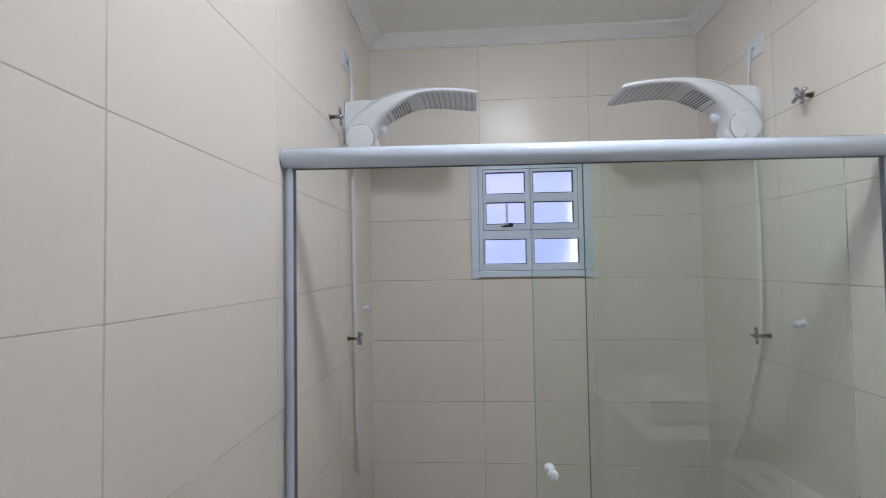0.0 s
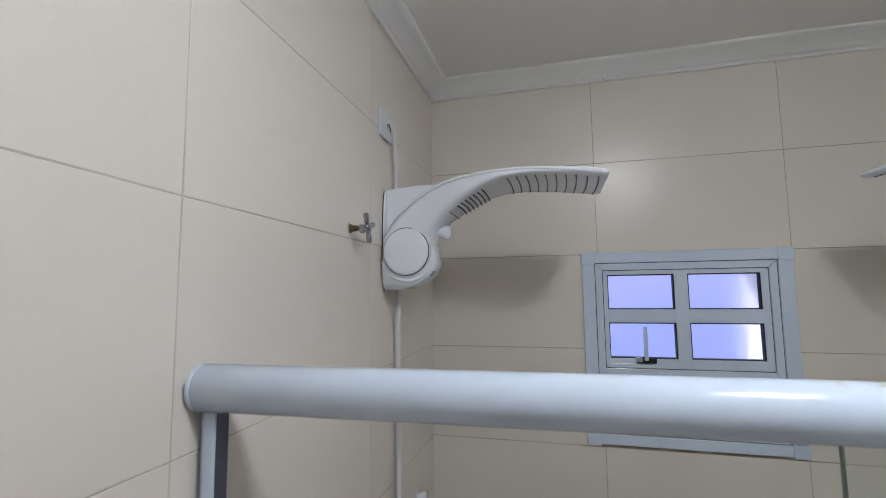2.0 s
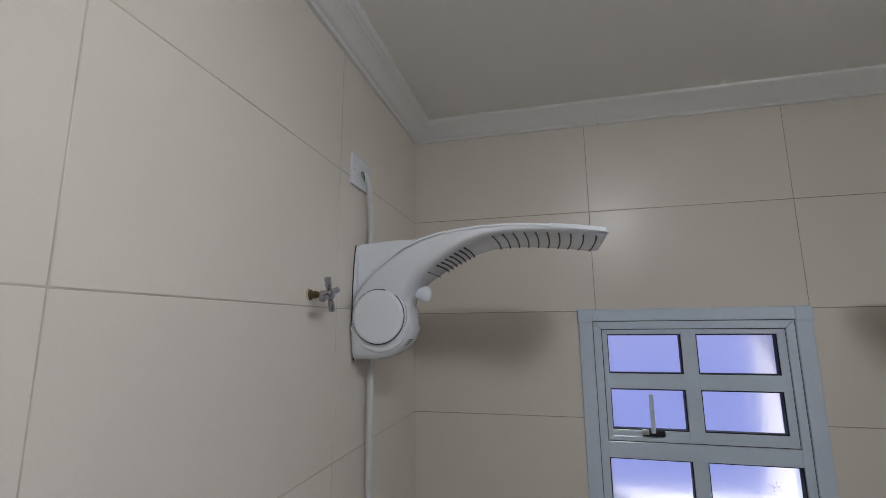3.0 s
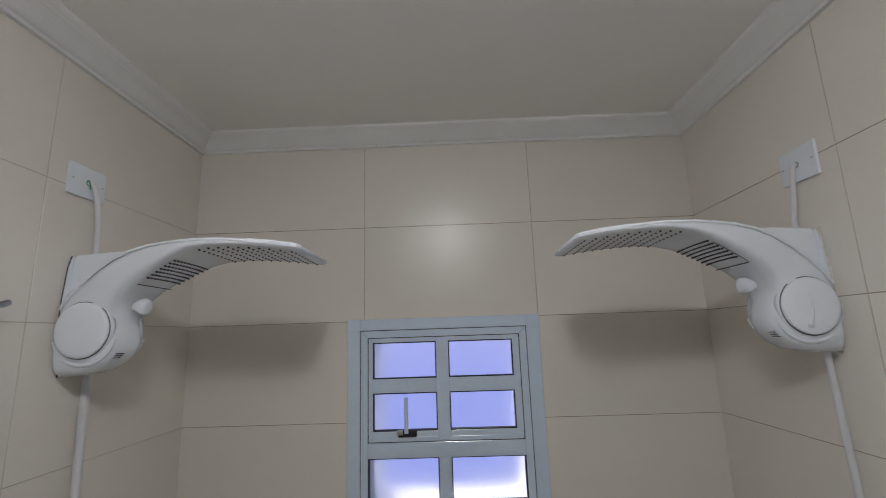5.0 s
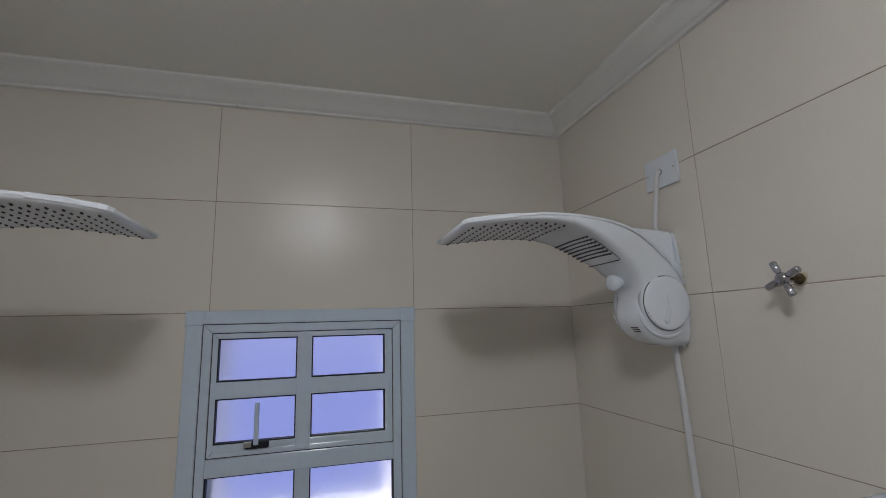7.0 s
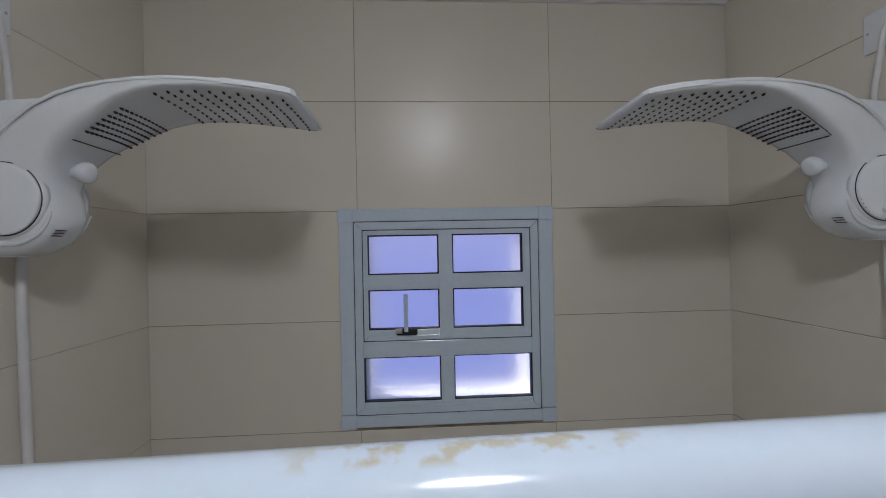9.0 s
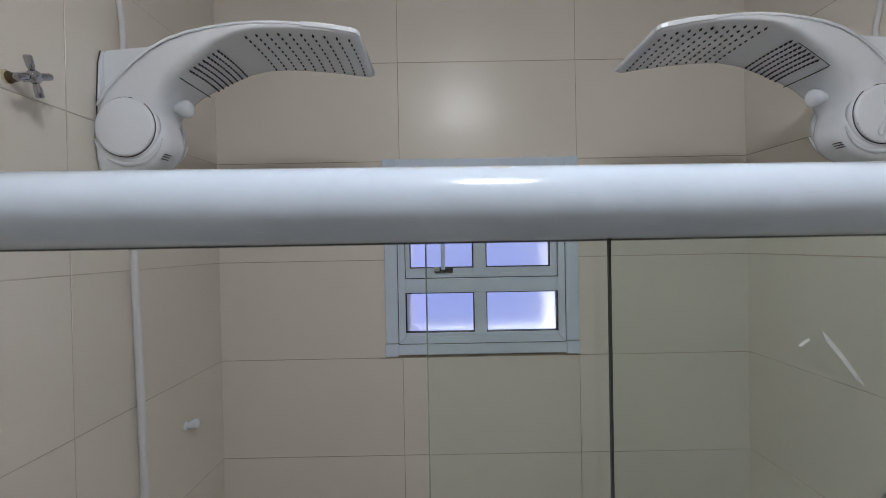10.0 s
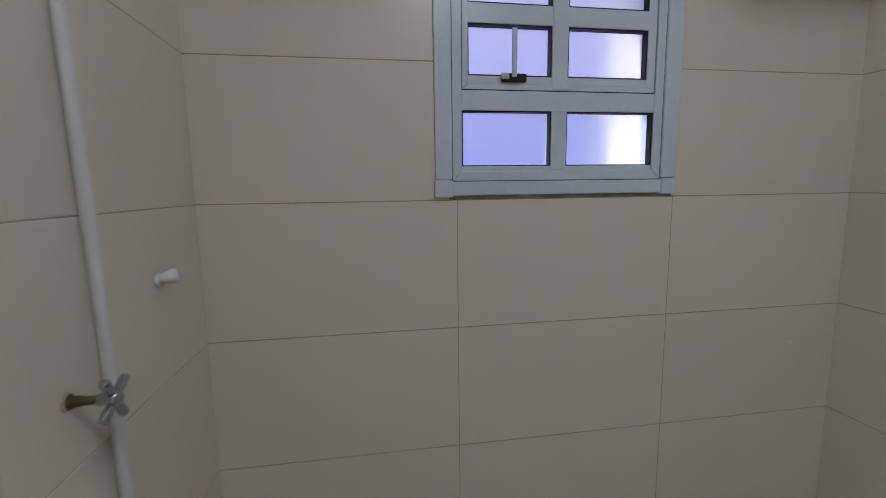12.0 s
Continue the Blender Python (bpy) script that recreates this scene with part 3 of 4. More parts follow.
def shower(side, label):
    """An electric shower on a side wall; side is 1 on the west wall and -1 on the east wall."""
    turn = Matrix.Diagonal((side, 1, 1, 1))
    root = thing("electric_shower", pose(WEST if side > 0 else EAST, -0.490, 0), label, "electric shower", "pair of electric showers")

    def add(name, b, mat, text="", smooth=True, kind=""):
        bmesh.ops.transform(b, matrix=turn, verts=b.verts)
        return tagged(part(name, b, mat, root, text, smooth), kind=kind)

    # body: cross-sections with rounded corners
    b, rings, n = bmesh.new(), [], 28
    for k, (t, low, _) in enumerate(STATIONS):
        t, low = Vector((t[0], 0, t[1])), Vector((low[0], 0, low[1]))
        mid, half = (t + low) / 2, (t - low) / 2
        thick = half.length
        flat = max(0.16, min(1.0, thick / w))
        ring_v = []
        for i in range(n):
            a = 2 * math.pi * (i + 0.5) / n
            c, s = math.cos(a), math.sin(a)
            power = 0.28 if s > 0 or flat < 0.4 else 0.5
            p = (abs(c) ** power) * (1 if c > 0 else -1), (abs(s) ** power) * (1 if s > 0 else -1)
            y = across(k, p[0])
            ring_v.append(b.verts.new(mid + half * p[1] + Vector((0, y, 0))))
        rings.append(ring_v)
    for r0, r1 in zip(rings, rings[1:]):
        for i in range(n):
            j = (i + 1) % n
            b.faces.new((r0[i], r0[j], r1[j], r1[i]))
    b.faces.new(rings[0])
    b.faces.new(rings[-1])
    add("body", b, PLASTIC)

    # raised lip along the upper edge on each side
    for s in (-1, 1):
        b, rings = bmesh.new(), []
        for k in range(2, 16):
            t, low, _ = STATIONS[k]
            nxt, prv = STATIONS[k + 1][0], STATIONS[k - 1][0]
            along = Vector((nxt[0] - prv[0], 0, nxt[1] - prv[1])).normalized()
            up = Vector((along.z, 0, -along.x))
            if up.z < 0 and k < 12:
                up = -up
            if k >= 12:
                up = Vector((-abs(along.z), 0, abs(along.x)))
            grow = min(1.0, (k - 1) / 5)
            y = across(k, s)
            c = Vector((t[0], 0, t[1]))
            sec = [(across(k, s * 0.93), -0.002), (across(k, s * 0.985), -0.0004), (y + s * 0.0012 * grow, -0.0014), (y + s * 0.0013 * grow, -0.0062), (y + s * 0.0001, -0.0074), (across(k, s * 0.95), -0.006)]
            rings.append([b.verts.new(c + Vector((0, q, 0)) + up * h) for q, h in sec])
        for r0, r1 in zip(rings, rings[1:]):
            for i in range(6):
                j = (i + 1) % 6
                b.faces.new((r0[i], r0[j], r1[j], r1[i]))
        b.faces.new(rings[0])
        b.faces.new(rings[-1])
        add("lip", b, PLASTIC)

    # thicker rim at the tip
    for s in (-1, 1):
        b, rings = bmesh.new(), []
        for k, fall in ((0, 0.007), (1, 0.008), (2, 0.009), (3, 0.009), (4, 0.0085)):
            t, low, _ = STATIONS[k]
            y, up = across(k, s), 0.0008
            c = Vector((t[0], 0, t[1]))
            sec = [(across(k, s * 0.95), up), (y + s * 0.0018, up - 0.0004), (y + s * 0.0026, -0.002), (y + s * 0.0024, -fall), (y + s * 0.001, -fall - 0.001), (across(k, s * 0.95), -fall)]
            rings.append([b.verts.new(c + Vector((0, q, h))) for q, h in sec])
        for r0, r1 in zip(rings, rings[1:]):
            for i in range(6):
                j = (i + 1) % 6
                b.faces.new((r0[i], r0[j], r1[j], r1[i]))
        b.faces.new(rings[0])
        b.faces.new(rings[-1])
        add("tip_rim", b, PLASTIC, "thicker rim of the arm's tip", False)

        # ridge curving under the cap
        b, rings = bmesh.new(), []
        for i in range(19):
            a = radians(-165 + i * 8.3)
            swell = math.sin(math.pi * i / 18)
            c = Vector((0.079 + 0.0765 * math.cos(a), s * (0.0485 - 0.004 * swell), 2.146 + 0.0765 * math.sin(a)))
            out, r = Vector((math.cos(a), 0, math.sin(a))), 0.0012 + 0.0042 * swell
            rings.append([b.verts.new(c + r * (math.cos(q) * out + math.sin(q) * Vector((0, s, 0)))) for q in [j * math.pi / 4 for j in range(8)]])
        for r0, r1 in zip(rings, rings[1:]):
            for i in range(8):
                j = (i + 1) % 8
                b.faces.new((r0[i], r0[j], r1[j], r1[i]))
        b.faces.new(rings[0])
        b.faces.new(rings[-1])
        add("flank_ridge", b, PLASTIC)

    # back box against the wall
    b = bmesh.new()
    outline = [(0.001, 2.046), (0.060, 2.046), (0.120, 2.10), (0.120, 2.26), (0.170, 2.3375), (0.105, 2.336), (0.012, 2.332), (0.001, 2.320)]
    lo = [b.verts.new((x, -0.019, z)) for x, z in outline]
    hi = [b.verts.new((x, 0.019, z)) for x, z in outline]
    fa, fb = b.faces.new(lo), b.faces.new(hi)
    for i in range(len(outline)):
        j = (i + 1) % len(outline)
        b.faces.new((lo[i], lo[j], hi[j], hi[i]))
    bmesh.ops.bevel(b, geom=list(fa.edges) + list(fb.edges), offset=0.006, segments=3, affect="EDGES", profile=0.5)
    add("wall_box", b, PLASTIC, smooth=False)
    b = bmesh.new()
    half = [(0.018, 2.042), (0.027, 2.085), (0.034, 2.15), (0.034, 2.22), (0.028, 2.300), (0.020, 2.328)]
    plan = half + [(-y, z) for y, z in reversed(half)]
    lo = [b.verts.new((0.0004, y, z)) for y, z in plan]
    hi = [b.verts.new((0.009, y, z)) for y, z in plan]
    b.faces.new(lo)
    top = b.faces.new(hi)
    for i in range(len(plan)):
        j = (i + 1) % len(plan)
        b.faces.new((lo[i], lo[j], hi[j], hi[i]))
    bmesh.ops.bevel(b, geom=list(top.edges), offset=0.003, segments=2, affect="EDGES", profile=0.5)
    add("back_plate", b, PLASTIC, smooth=False)
    # west: a dark rim paints the gap's shade; east: a silicone bead
    b = bmesh.new()
    grow = 0.0006 if side > 0 else 0.0042
    lo = [b.verts.new((0.0003, y + (grow + 0.6 * grow * math.sin(z * 160)) * (1 if y > 0 else -1), z + (grow if z > 2.2 else 0))) for y, z in plan]
    hi = [b.verts.new((0.0032, v.co.y, v.co.z)) for v in lo]
    b.faces.new(lo)
    b.faces.new(hi)
    for i in range(len(plan)):
        j = (i + 1) % len(plan)
        b.faces.new((lo[i], lo[j], hi[j], hi[i]))
    add("gap_shade_and_silicone", b, DARK if side > 0 else SILICONE, "dark rim for the shaded gap between plate and tiles" if side > 0 else "smeared cream silicone round the plate", False)

    # round caps on both flanks
    for s in (-1, 1):
        m = Matrix.Translation((0.079, s * 0.0515, 2.148)) @ Matrix.Rotation(radians(-90 * s), 4, "X")
        add("cap_groove", lathe([(0.067, -0.012), (0.067, 0.0035), (0.0645, 0.0038)], m, 44), PLASTIC)
        # shade of the gap round the cap, put in as a dark ring
        add("cap_shadow_gap", lathe([(0.0654, -0.002), (0.0654, 0.0042)], m, 44), DARK, "dark ring for the shaded gap round the cap")
        add("cap", lathe([(0.0632, 0.0), (0.0632, 0.0075), (0.0618, 0.0092), (0.055, 0.0102), (0.03, 0.0110), (0.004, 0.0112)], m, 44), CAP, "round satin white cap")
    if side < 0:
        # selector lever and its scale
        b = bmesh.new()
        steps = [(0.0815, 2.174, 0.0009), (0.0795, 2.157, 0.0012), (0.0797, 2.140, 0.0022), (0.083, 2.126, 0.0048), (0.087, 2.114, 0.0075), (0.0885, 2.107, 0.0078), (0.089, 2.100, 0.004)]
        rings = []
        for x, z, r in steps:
            rings.append([b.verts.new((x + q * r, -0.0628 - h, z)) for q, h in ((-1, -0.001), (-0.7, 0.0022), (0, 0.0034), (0.7, 0.0022), (1, -0.001))])
        for r0, r1 in zip(rings, rings[1:]):
            for i in range(4):
                b.faces.new((r0[i], r0[i + 1], r1[i + 1], r1[i]))
            b.faces.new((r0[4], r0[0], r1[0], r1[4]))
        b.faces.new(rings[0])
        b.faces.new(rings[-1])
        add("selector", b, PLASTIC, "raised selector lever")
        b = bmesh.new()
        for i in range(7):
            a = radians(-75 + i * 9)
            c = Vector((0.079 + 0.0600 * math.cos(a), -0.0600, 2.148 + 0.0600 * math.sin(a)))
            add_box(b, c - Vector((0.0022, 0.0008, 0.0012)), c + Vector((0.0022, 0.0008, 0.0012)))
        add("scale_marks", b, DARK, "small dark printed marks", False, "stuff")

    # flow knob with its collar
    m = Matrix.Translation((0.142, 0.0, 2.205)) @ Matrix.Rotation(radians(95), 4, "Y")
    add("flow_knob", lathe([(0.013, -0.01), (0.0105, 0.004), (0.0105, 0.013), (0.0135, 0.021), (0.0180, 0.029), (0.0200, 0.037), (0.0192, 0.044), (0.0155, 0.0485), (0.009, 0.0505), (0.003, 0.051)], m, 28), PLASTIC, "round white flow knob")

    # spray plate edge line
    b = bmesh.new()
    for i in range(12):
        p, out = under(10.5, -0.8 + i * 1.6 / 12)
        q, _ = under(10.5, -0.8 + (i + 1) * 1.6 / 12)
        add_box(b, p + Vector((-0.0009, 0, -0.0009)), q + Vector((0.0009, 0, 0.0009)))
    for i in range(14 if side < 0 else 0):
        p, _ = under(8.45 + i * 0.146, -0.80 - 0.04 * (i / 12) ** 2)
        q, _ = under(8.45 + (i + 1) * 0.146, -0.80 - 0.04 * ((i + 1) / 12) ** 2)
        m = (p + q) / 2
        d = (q - p).normalized()
        add_lathe(b, [(0.0007, -(q - p).length / 2), (0.0007, (q - p).length / 2)], Matrix.Translation(m) @ d.to_track_quat("Z", "Y").to_matrix().to_4x4(), 6)
    add("plate_seam", b, DARK, "thin seam of the spray plate", False)

    # nozzles
    b = bmesh.new()
    spots = [(2.1 + 0.505 * i, v, 0.0034) for i in range(10) for v in [-0.80 + 0.175 * j for j in range(10)]]
    spots += [(8.25 + 0.285 * i, v, 0.0037) for i in range(7) for v in [-0.70 + 0.13 * j for j in range(12)]]
    for k, v, r in spots:
        p, out = under(k - 0.12 * (1 - v * v), v)
        wide = Vector((0, 1.6 * r, 0))
        deep = out.cross(Vector((0, 1, 0))).normalized() * 0.62 * r
        ring6 = [math.cos(t) * wide + math.sin(t) * deep for t in [i * math.pi / 3 for i in range(6)]]
        top = [b.verts.new(p + out * 0.002 + 0.72 * q) for q in ring6]
        base = [b.verts.new(p - out * 0.001 + q) for q in ring6]
        b.faces.new(top)
        for i in range(6):
            j = (i + 1) % 6
            b.faces.new((base[i], base[j], top[j], top[i]))
    add("nozzle_field", b, DARK, "rows of small dark spray nozzles", False, "stuff")

    # drain slots low on the belly and screws
    b = bmesh.new()
    for i in range(3):
        p, out = under(17.0 + 0.22 * i, -0.62)
        q, _ = under(17.0 + 0.22 * i, -0.24)
        add_box(b, p + Vector((-0.006, 0, -0.0008)), q + Vector((0.0012, 0, 0.0008)))
    add("drain_slots", b, DARK, "three thin dark drain slots", False)
    for s in (-1, 1):
        add("screw", lathe([(0.0035, 0.0), (0.0035, 0.002), (0.002, 0.003)], Matrix.Translation((0.006, s * 0.022, 2.072)) @ Matrix.Rotation(radians(-90 * s), 4, "X"), 12), STEEL)
    return root


shower(1, "white electric shower with plain cap and wide curved arm, wall-mounted")
shower(-1, "white electric shower with selector lever and wide curved arm, wall-mounted")

# ---- outlet plates, cables and hoses ----


def wall_plate(x, side, z0, z1, label):
    ob = thing("outlet_plate", pose(x, -0.4975, (z0 + z1) / 2), label, "outlet plate", "outlet plates")
    h = (z1 - z0) / 2
    a, b = sorted((side * 0.0004, side * 0.008))
    plate = part("cover", box((a, -0.057, -h), (b, 0.057, h), 0.002), PLASTIC, ob)
    a, b = sorted((side * 0.0078, side * 0.0088))
    part("cable_hole", lathe([(0.0075, 0), (0.0075, 0.0008)], pose(side * 0.008, 0.002, 0.0) @ Matrix.Rotation(radians(90 * side), 4, "Y"), 20), DARK, ob, "dark cable hole")
    for y in (-0.046, 0.046):
        part("screw", lathe([(0.003, 0), (0.003, 0.0012), (0.0015, 0.0016)], pose(side * 0.008, y, 0) @ Matrix.Rotation(radians(90 * side), 4, "Y"), 12), STEEL, ob)
    return ob


wall_plate(WEST, 1, 2.480, 2.562, "white blank plate with cable hole on the tiles above shower")
wall_plate(EAST, -1, 2.452, 2.537, "white blank plate with cable hole on the tiles above shower")


def run(name, pts, r, mat, label, category, group=""):
    return tagged(link(name, tube(pts, r), mat, None, True), label, category, group)


X = WEST
run("power_cable", [(X + 0.008, -0.4955, 2.521), (X + 0.016, -0.493, 2.518), (X + 0.022, -0.484, 2.495), (X + 0.021, -0.470, 2.44), (X + 0.020, -0.462, 2.38), (X + 0.020, -0.461, 2.336)], 0.0065, HOSE,
    "white cable from the plate down into the shower", "cable", "shower cables")
run("ground_wire", [(X + 0.008, -0.5000, 2.527), (X + 0.013, -0.5010, 2.524), (X + 0.015, -0.4985, 2.514), (X + 0.014, -0.4960, 2.504)], 0.0018, material("green_insulation", (0.02, 0.22, 0.12), 0.4), "thin green wire beside the cable", "wire")
run("shower_hose", [(X + 0.024, -0.445, 2.05), (X + 0.017, -0.440, 1.99), (X + 0.0155, -0.434, 1.78), (X + 0.0155, -0.4265, 1.55), (X + 0.0155, -0.420, 1.31), (X + 0.0155, -0.413, 1.06), (X + 0.016, -0.402, 0.86), (X + 0.017, -0.38, 0.62)], 0.0095, HOSE,
    "straight white hose hanging under the shower", "hose", "shower hoses")
X = EAST
run("power_cable", [(X - 0.008, -0.4965, 2.494), (X - 0.016, -0.495, 2.490), (X - 0.021, -0.492, 2.46), (X - 0.020, -0.482, 2.41), (X - 0.022, -0.474, 2.36), (X - 0.021, -0.474, 2.336)], 0.006, HOSE,
    "white taped cable from the plate down into the shower", "cable", "shower cables")
run("shower_hose", [(X - 0.024, -0.495, 2.05), (X - 0.016, -0.489, 2.02), (X - 0.016, -0.496, 1.87), (X - 0.016, -0.501, 1.70), (X - 0.016, -0.498, 1.41), (X - 0.02, -0.475, 1.2), (X - 0.03, -0.435, 1.04), (X - 0.04, -0.38, 0.86), (X - 0.045, -0.31, 0.70)], 0.008, HOSE,
    "white hose hanging in a curve under the shower", "hose", "shower hoses")

# ---- stop valves ----


def valve(x, side, y, z, turn, label, length=0.045):
    """A stop valve with a cross handle standing out of the wall."""
    ob = thing("stop_valve", pose(x, y, z) @ Matrix.Rotation(radians(90 * side), 4, "Y"), label, "valve", "stop valves")
    b = bmesh.new()
    rim = [0.011 + 0.0045 * SEED.random() for _ in range(14)]
    for h, k in ((-0.0005, 1.0), (0.0012, 0.96), (0.0022, 0.70)):
        for i, q in enumerate(rim):
            b.verts.new((k * q * math.cos(i * math.pi / 7), k * q * math.sin(i * math.pi / 7), h))
    b.verts.ensure_lookup_table()
    for lev in (0, 14):
        for i in range(14):
            j = (i + 1) % 14
            b.faces.new([b.verts[n] for n in (lev + i, lev + j, lev + 14 + j, lev + 14 + i)])
    b.faces.new(b.verts[28:42])
    part("putty_ring", b, PUTTY, ob, "rough yellowed putty round the stem")
    part("spindle", lathe([(0.0105, 0.0), (0.0105, 0.003), (0.0070, 0.0045), (0.0078, 0.0065), (0.0068, 0.0085), (0.0078, 0.0105), (0.0068, 0.0125), (0.0078, 0.0145), (0.0068, 0.0165), (0.0060, 0.0185), (0.0055, length)], Matrix.Identity(4), 20), BRASS, ob, "dull brass spindle", True)
    part("sleeve", lathe([(0.0075, length - 0.010), (0.0088, length - 0.008), (0.0088, length + 0.004), (0.012, length + 0.007), (0.012, length + 0.014), (0.009, length + 0.018), (0.002, length + 0.019)], Matrix.Identity(4), 24), CHROME, ob, "", True)
    b = bmesh.new()
    for k in range(4):
        m = Matrix.Translation((0, 0, length + 0.010)) @ Matrix.Rotation(radians(turn + 90 * k), 4, "Z") @ Matrix.Rotation(radians(90), 4, "Y")
        add_lathe(b, [(0.0048, 0.008), (0.0050, 0.013), (0.0064, 0.017), (0.0068, 0.033), (0.0056, 0.0355), (0.002, 0.036)], m, 16)
    part("cross_handle", b, CHROME, ob, "polished chrome cross handle", True)
    return ob


valve(WEST, 1, -0.722, 2.190, 20, "chrome cross-handle stop valve on a bare brass stem, above the rail", 0.035)
valve(WEST, 1, -0.487, 1.260, 32, "chrome cross-handle stop valve on a bare brass stem, beside the hose", 0.045)
valve(EAST, -1, -0.801, 2.177, 25, "chrome cross-handle stop valve on a bare brass stem, above the rail", 0.035)
valve(EAST, -1, -0.520, 1.270, 5, "chrome cross-handle stop valve on a bare brass stem, behind the hose", 0.045)


def hook(x, side, y, z, label):
    ob = thing("wall_hook", pose(x, y, z), label, "hook", "small wall hooks")
    m = Matrix.Rotation(radians(90 * side), 4, "Y")
    part("base", lathe([(0.014, 0.0), (0.014, 0.004), (0.011, 0.007), (0.004, 0.008)], m, 24), PLASTIC, ob, "", True)
    part("peg", lathe([(0.0105, 0.003), (0.0100, 0.014), (0.0125, 0.021), (0.0140, 0.030), (0.0125, 0.037), (0.003, 0.038)], m @ Matrix.Rotation(radians(14 * side), 4, "Y") if side < 0 else m @ Matrix.Rotation(radians(-14), 4, "Y"), 20), PLASTIC, ob, "", True)
    return ob


hook(WEST, 1, -0.214, 1.367, "small white plastic peg hook on the tiles")
hook(EAST, -1, -0.71, 1.352, "small white plastic peg hook on the tiles")

# ---- behind the camera ----
toilet = thing("toilet", pose(EAST - 0.001, -1.49, 0), "white ceramic toilet with a close-coupled cistern", "toilet")
part("cistern", box((-0.19, -0.20, 0.40), (-0.001, 0.20, 0.73), 0.02, 3), CERAMIC, toilet)
lid = part("cistern_lid", box((-0.19, -0.21, 0.7305), (-0.001, 0.21, 0.76), 0.008, 3), CERAMIC, toilet)
part("flush_button", lathe([(0.028, 0.0), (0.028, 0.004), (0.024, 0.006), (0.003, 0.006)], pose(-0.1, -0.04, 0.7605) @ Matrix.Diagonal((0.8, 1.3, 1, 1)), 24), GASKET_AND_GAP, lid, "dark oval button")
bm = bmesh.new()
rings = []
for z, sx, sy, cx in ((0.0, 0.13, 0.11, -0.33), (0.12, 0.12, 0.10, -0.33), (0.26, 0.17, 0.15, -0.38), (0.38, 0.23, 0.185, -0.41), (0.40, 0.235, 0.19, -0.41)):
    rings.append([bm.verts.new((cx + sx * math.cos(2 * math.pi * i / 28), sy * math.sin(2 * math.pi * i / 28), z)) for i in range(28)])
for a, b in zip(rings, rings[1:]):
    for i in range(28):
        j = (i + 1) % 28
        bm.faces.new((a[i], a[j], b[j], b[i]))
bm.faces.new(rings[0])
bm.faces.new(rings[-1])
part("bowl", bm, CERAMIC, toilet, "", True)
part("seat", lathe([(0.195, 0.0), (0.2, 0.006), (0.2, 0.02), (0.18, 0.03), (0.01, 0.032)], pose(-0.41, 0, 0.402) @ Matrix.Diagonal((1.16, 0.93, 1, 1)), 32), PLASTIC, toilet, "closed plastic lid", True)

vanity = thing("vanity_cabinet", pose(EAST - 0.001, -2.06, 0), "white vanity cabinet with two doors under a stone top", "cabinet")
part("body", box((-0.40, -0.28, 0.15), (-0.001, 0.38, 0.82), 0.003), WOOD, vanity)
for y in (-0.278, 0.053):
    leaf = part("door", box((-0.419, y, 0.155), (-0.4005, y + 0.325, 0.815), 0.003), WOOD, vanity)
    part("handle", box((-0.432, y + (0.28 if y < 0 else 0.03), 0.62), (-0.4195, y + (0.295 if y < 0 else 0.045), 0.74), 0.004), STEEL, leaf)
basin = thing("washbasin", pose(EAST - 0.001, -2.06, 0.82), "pale stone counter with a rectangular white basin", "washbasin")
part("counter", box((-0.47, -0.30, 0.0005), (-0.001, 0.40, 0.04), 0.004), COUNTER, basin)
bm = bmesh.new()
loops = []
for inset, z in ((0.03, 0.0405), (0.0, 0.06), (0.0, 0.155), (0.003, 0.158), (0.010, 0.158), (0.012, 0.155), (0.03, 0.08), (0.10, 0.07)):
    loops.append([bm.verts.new(p) for p in ((-0.41 + inset, -0.17 + inset, z), (-0.06 - inset, -0.17 + inset, z), (-0.06 - inset, 0.27 - inset, z), (-0.41 + inset, 0.27 - inset, z))])
for a, b in zip(loops, loops[1:]):
    for i in range(4):
        j = (i + 1) % 4
        bm.faces.new((a[i], a[j], b[j], b[i]))
bm.faces.new(loops[0])
bm.faces.new(loops[-1])
part("bowl", bm, CERAMIC, basin, "rectangular white vessel")

door_1 = thing("door_1", pose(-0.05, SOUTH, 0), "white closed bathroom door in its frame", "door")
tagged(door_1, kind="structure")
part("leaf", box((-0.35, 0.001, 0.01), (0.35, 0.02, 2.08), 0.003), WOOD, door_1)
for a, b in (((-0.41, 0.001, 0.0), (-0.352, 0.03, 2.14)), ((0.352, 0.001, 0.0), (0.41, 0.03, 2.14)), ((-0.3515, 0.001, 2.0825), (0.3515, 0.03, 2.14))):
    part("frame", box(a, b, 0.003), WOOD, door_1)
part("handle", box((0.22, 0.0205, 1.02), (0.33, 0.055, 1.04), 0.006), STEEL, door_1)

# ---- tiles of walls and floor ----
JOINT, CORNER = 0.0022, 0.0012
CACHE = {}


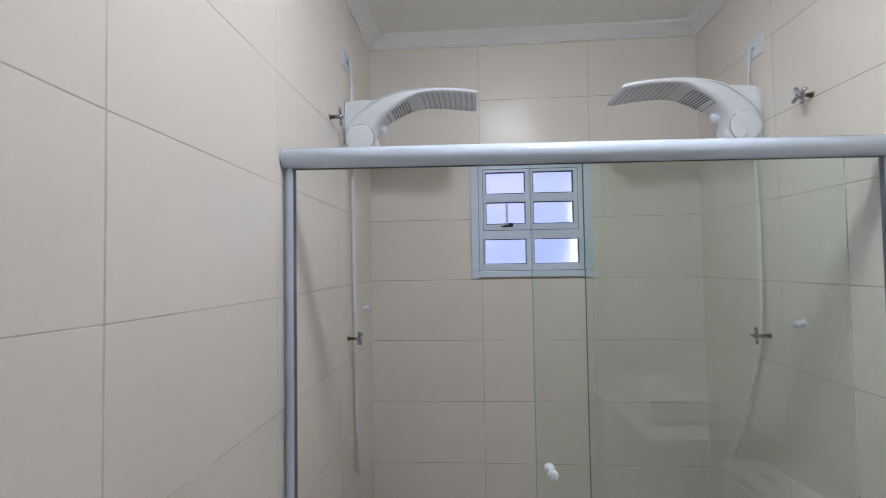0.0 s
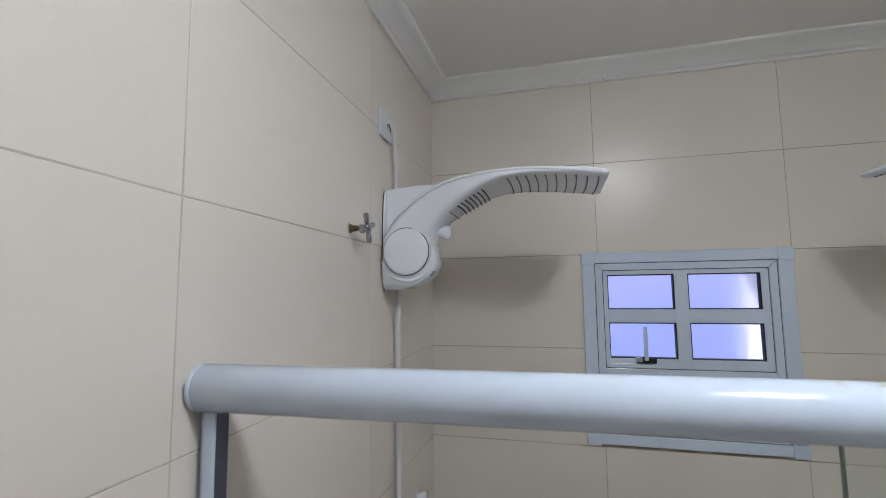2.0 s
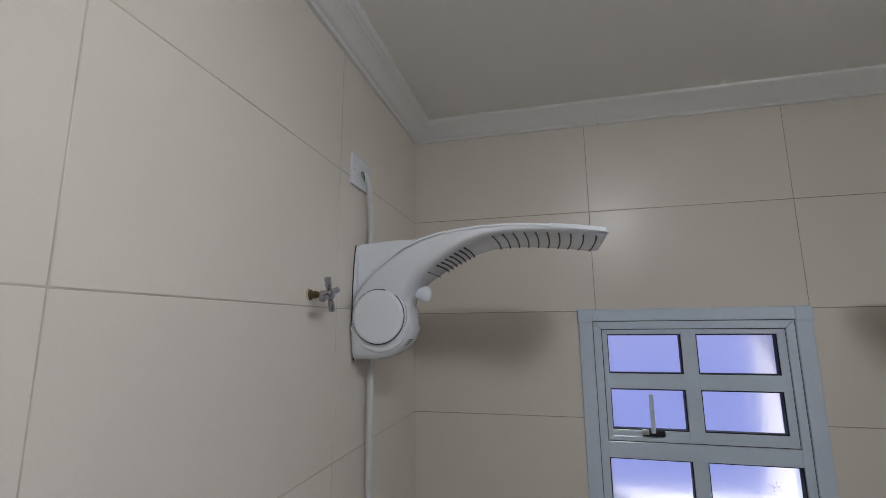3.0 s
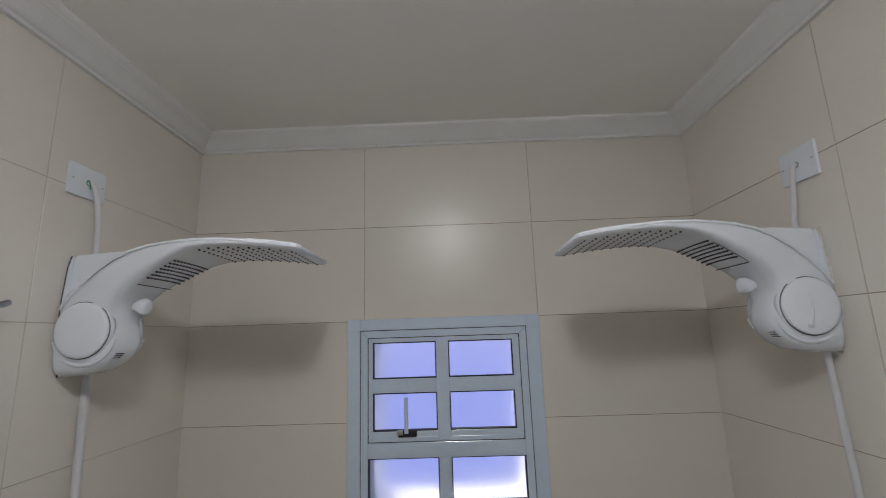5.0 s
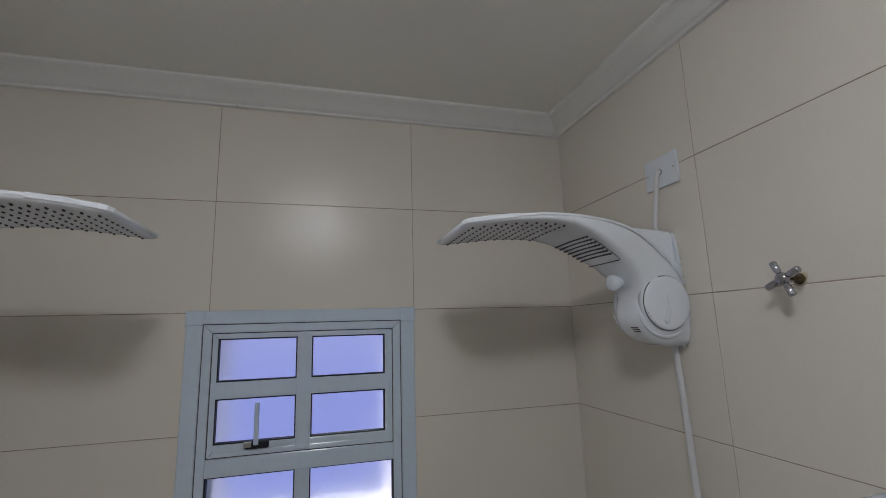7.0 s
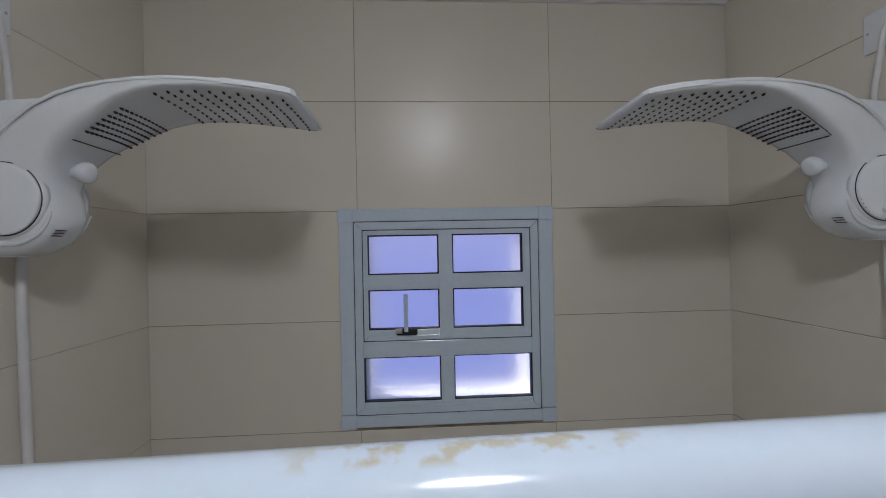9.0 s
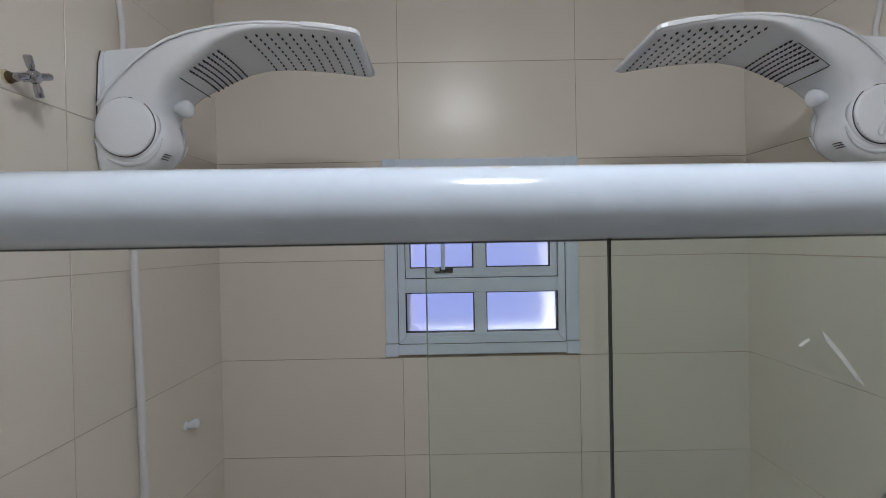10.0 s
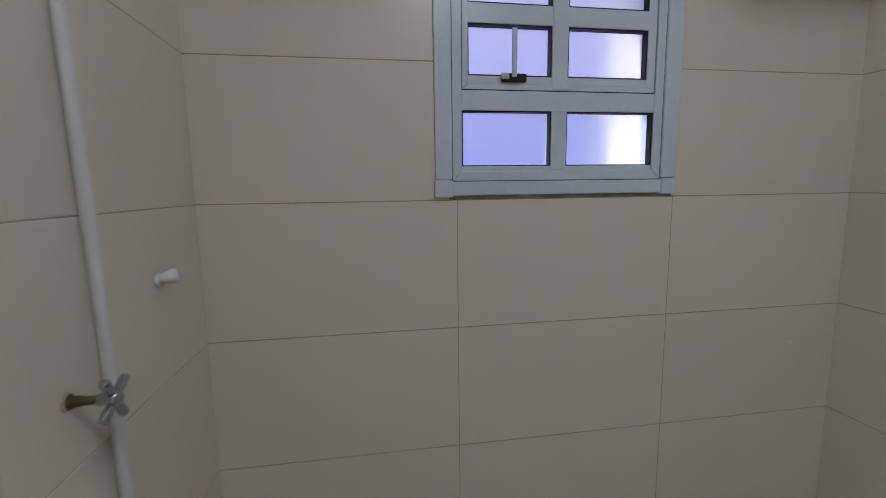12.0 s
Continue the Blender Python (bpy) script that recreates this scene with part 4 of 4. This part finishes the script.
def tile(w, h, mat, slope=0.0):
    """The mesh of one tile, w by h, facing -y, with its edges rounded; slope: how its level edges climb."""
    key = (round(w, 4), round(h, 4), mat.name, round(slope, 5))
    if key not in CACHE:
        e, verts, faces = 0.0006, [], []
        for inset, y in ((0.0, 0.0035), (0.0, 0.0006), (e, 0.0)):
            verts += [(inset, y, inset), (w - inset, y, inset), (w - inset, y, h - inset), (inset, y, h - inset)]
        verts = [(x, y, z + slope * x) for x, y, z in verts]
        for k in (0, 4):
            for i in range(4):
                j = (i + 1) % 4
                faces.append((k + i, k + j, k + 4 + j, k + 4 + i))
        faces.append((8, 9, 10, 11))
        me = bpy.data.meshes.new("tile")
        me.from_pydata(verts, [], faces)
        me.materials.append(mat)
        CACHE[key] = me
    return CACHE[key]


def lay(parent, cells, place, mat, upright=0.0017, climb=0.0):
    """Tiles over the cells (u0, u1, v0, v1) of a wall whose pose is place. upright: the width of the upright joints; climb: how fast the rows drift upwards away from the window."""
    rise = lambda u: climb * min(max(-u - 1.25, 0.0), 1.35) ** 2
    for u0, u1, v0, v1 in cells:
        ob = new("tile", tile(u1 - u0 - upright, v1 - v0 - JOINT, mat, (rise(u1) - rise(u0)) / (u1 - u0)))
        ob.parent = parent
        tilt = Matrix.Translation((0, SEED.uniform(-0.0001, 0.0001), 0)) @ Euler((SEED.uniform(-1, 1) * 0.0003, 0, SEED.uniform(-1, 1) * 0.0002)).to_matrix().to_4x4()
        ob.matrix_world = place @ Matrix.Translation((u0 + upright / 2, 0, v0 + JOINT / 2 + rise(u0))) @ tilt


levels = [0.0] + [FIRST + ROW * k for k in range(8)] + [2.8345]
rows = list(zip(levels, levels[1:]))
cells = []
for v0, v1 in rows:
    beside = v0 > 1.49 and v1 < 2.18
    cells.append((WEST - CORNER, -0.02 if beside else 0.0, v0, v1))
    if not beside:
        cells.append((0.0, 0.602, v0, v1))
    cells.append((0.602 if not beside else 0.596, EAST + CORNER, v0, v1))
lay(wall_north, cells, Matrix.Identity(4), TILE)
cuts = [-CORNER, 0.602, 1.208, 1.813, 2.417, 3.021, -SOUTH]
side_cells = [(a, b, v0, v1) for a, b in zip(cuts, cuts[1:]) for v0, v1 in rows]
lay(wall_east, side_cells, pose(EAST, 0, 0, 0, 0, -90), TILE)
lay(wall_west, [(-b, -a, v0, v1) for a, b, v0, v1 in side_cells], pose(WEST, 0, 0, 0, 0, 90), TILE, 0.0022, 0.018)
south_cuts = [0.0, 0.602, 1.204, EAST - WEST]
lay(wall_south, [(a, b, v0, v1) for a, b in zip(south_cuts, south_cuts[1:]) for v0, v1 in rows], pose(EAST, SOUTH, 0, 0, 0, 180), TILE)
floor_cells = [(a, min(a + 0.45, EAST - WEST), b, min(b + 0.45, -SOUTH)) for a in (0, 0.45, 0.9, 1.35) for b in [0.45 * k for k in range(8)] if b < -SOUTH - 0.05]
lay(floor, floor_cells, pose(WEST, SOUTH, 0, -90, 0, 0) @ Matrix.Translation((0, 0, 0)), FLOOR)
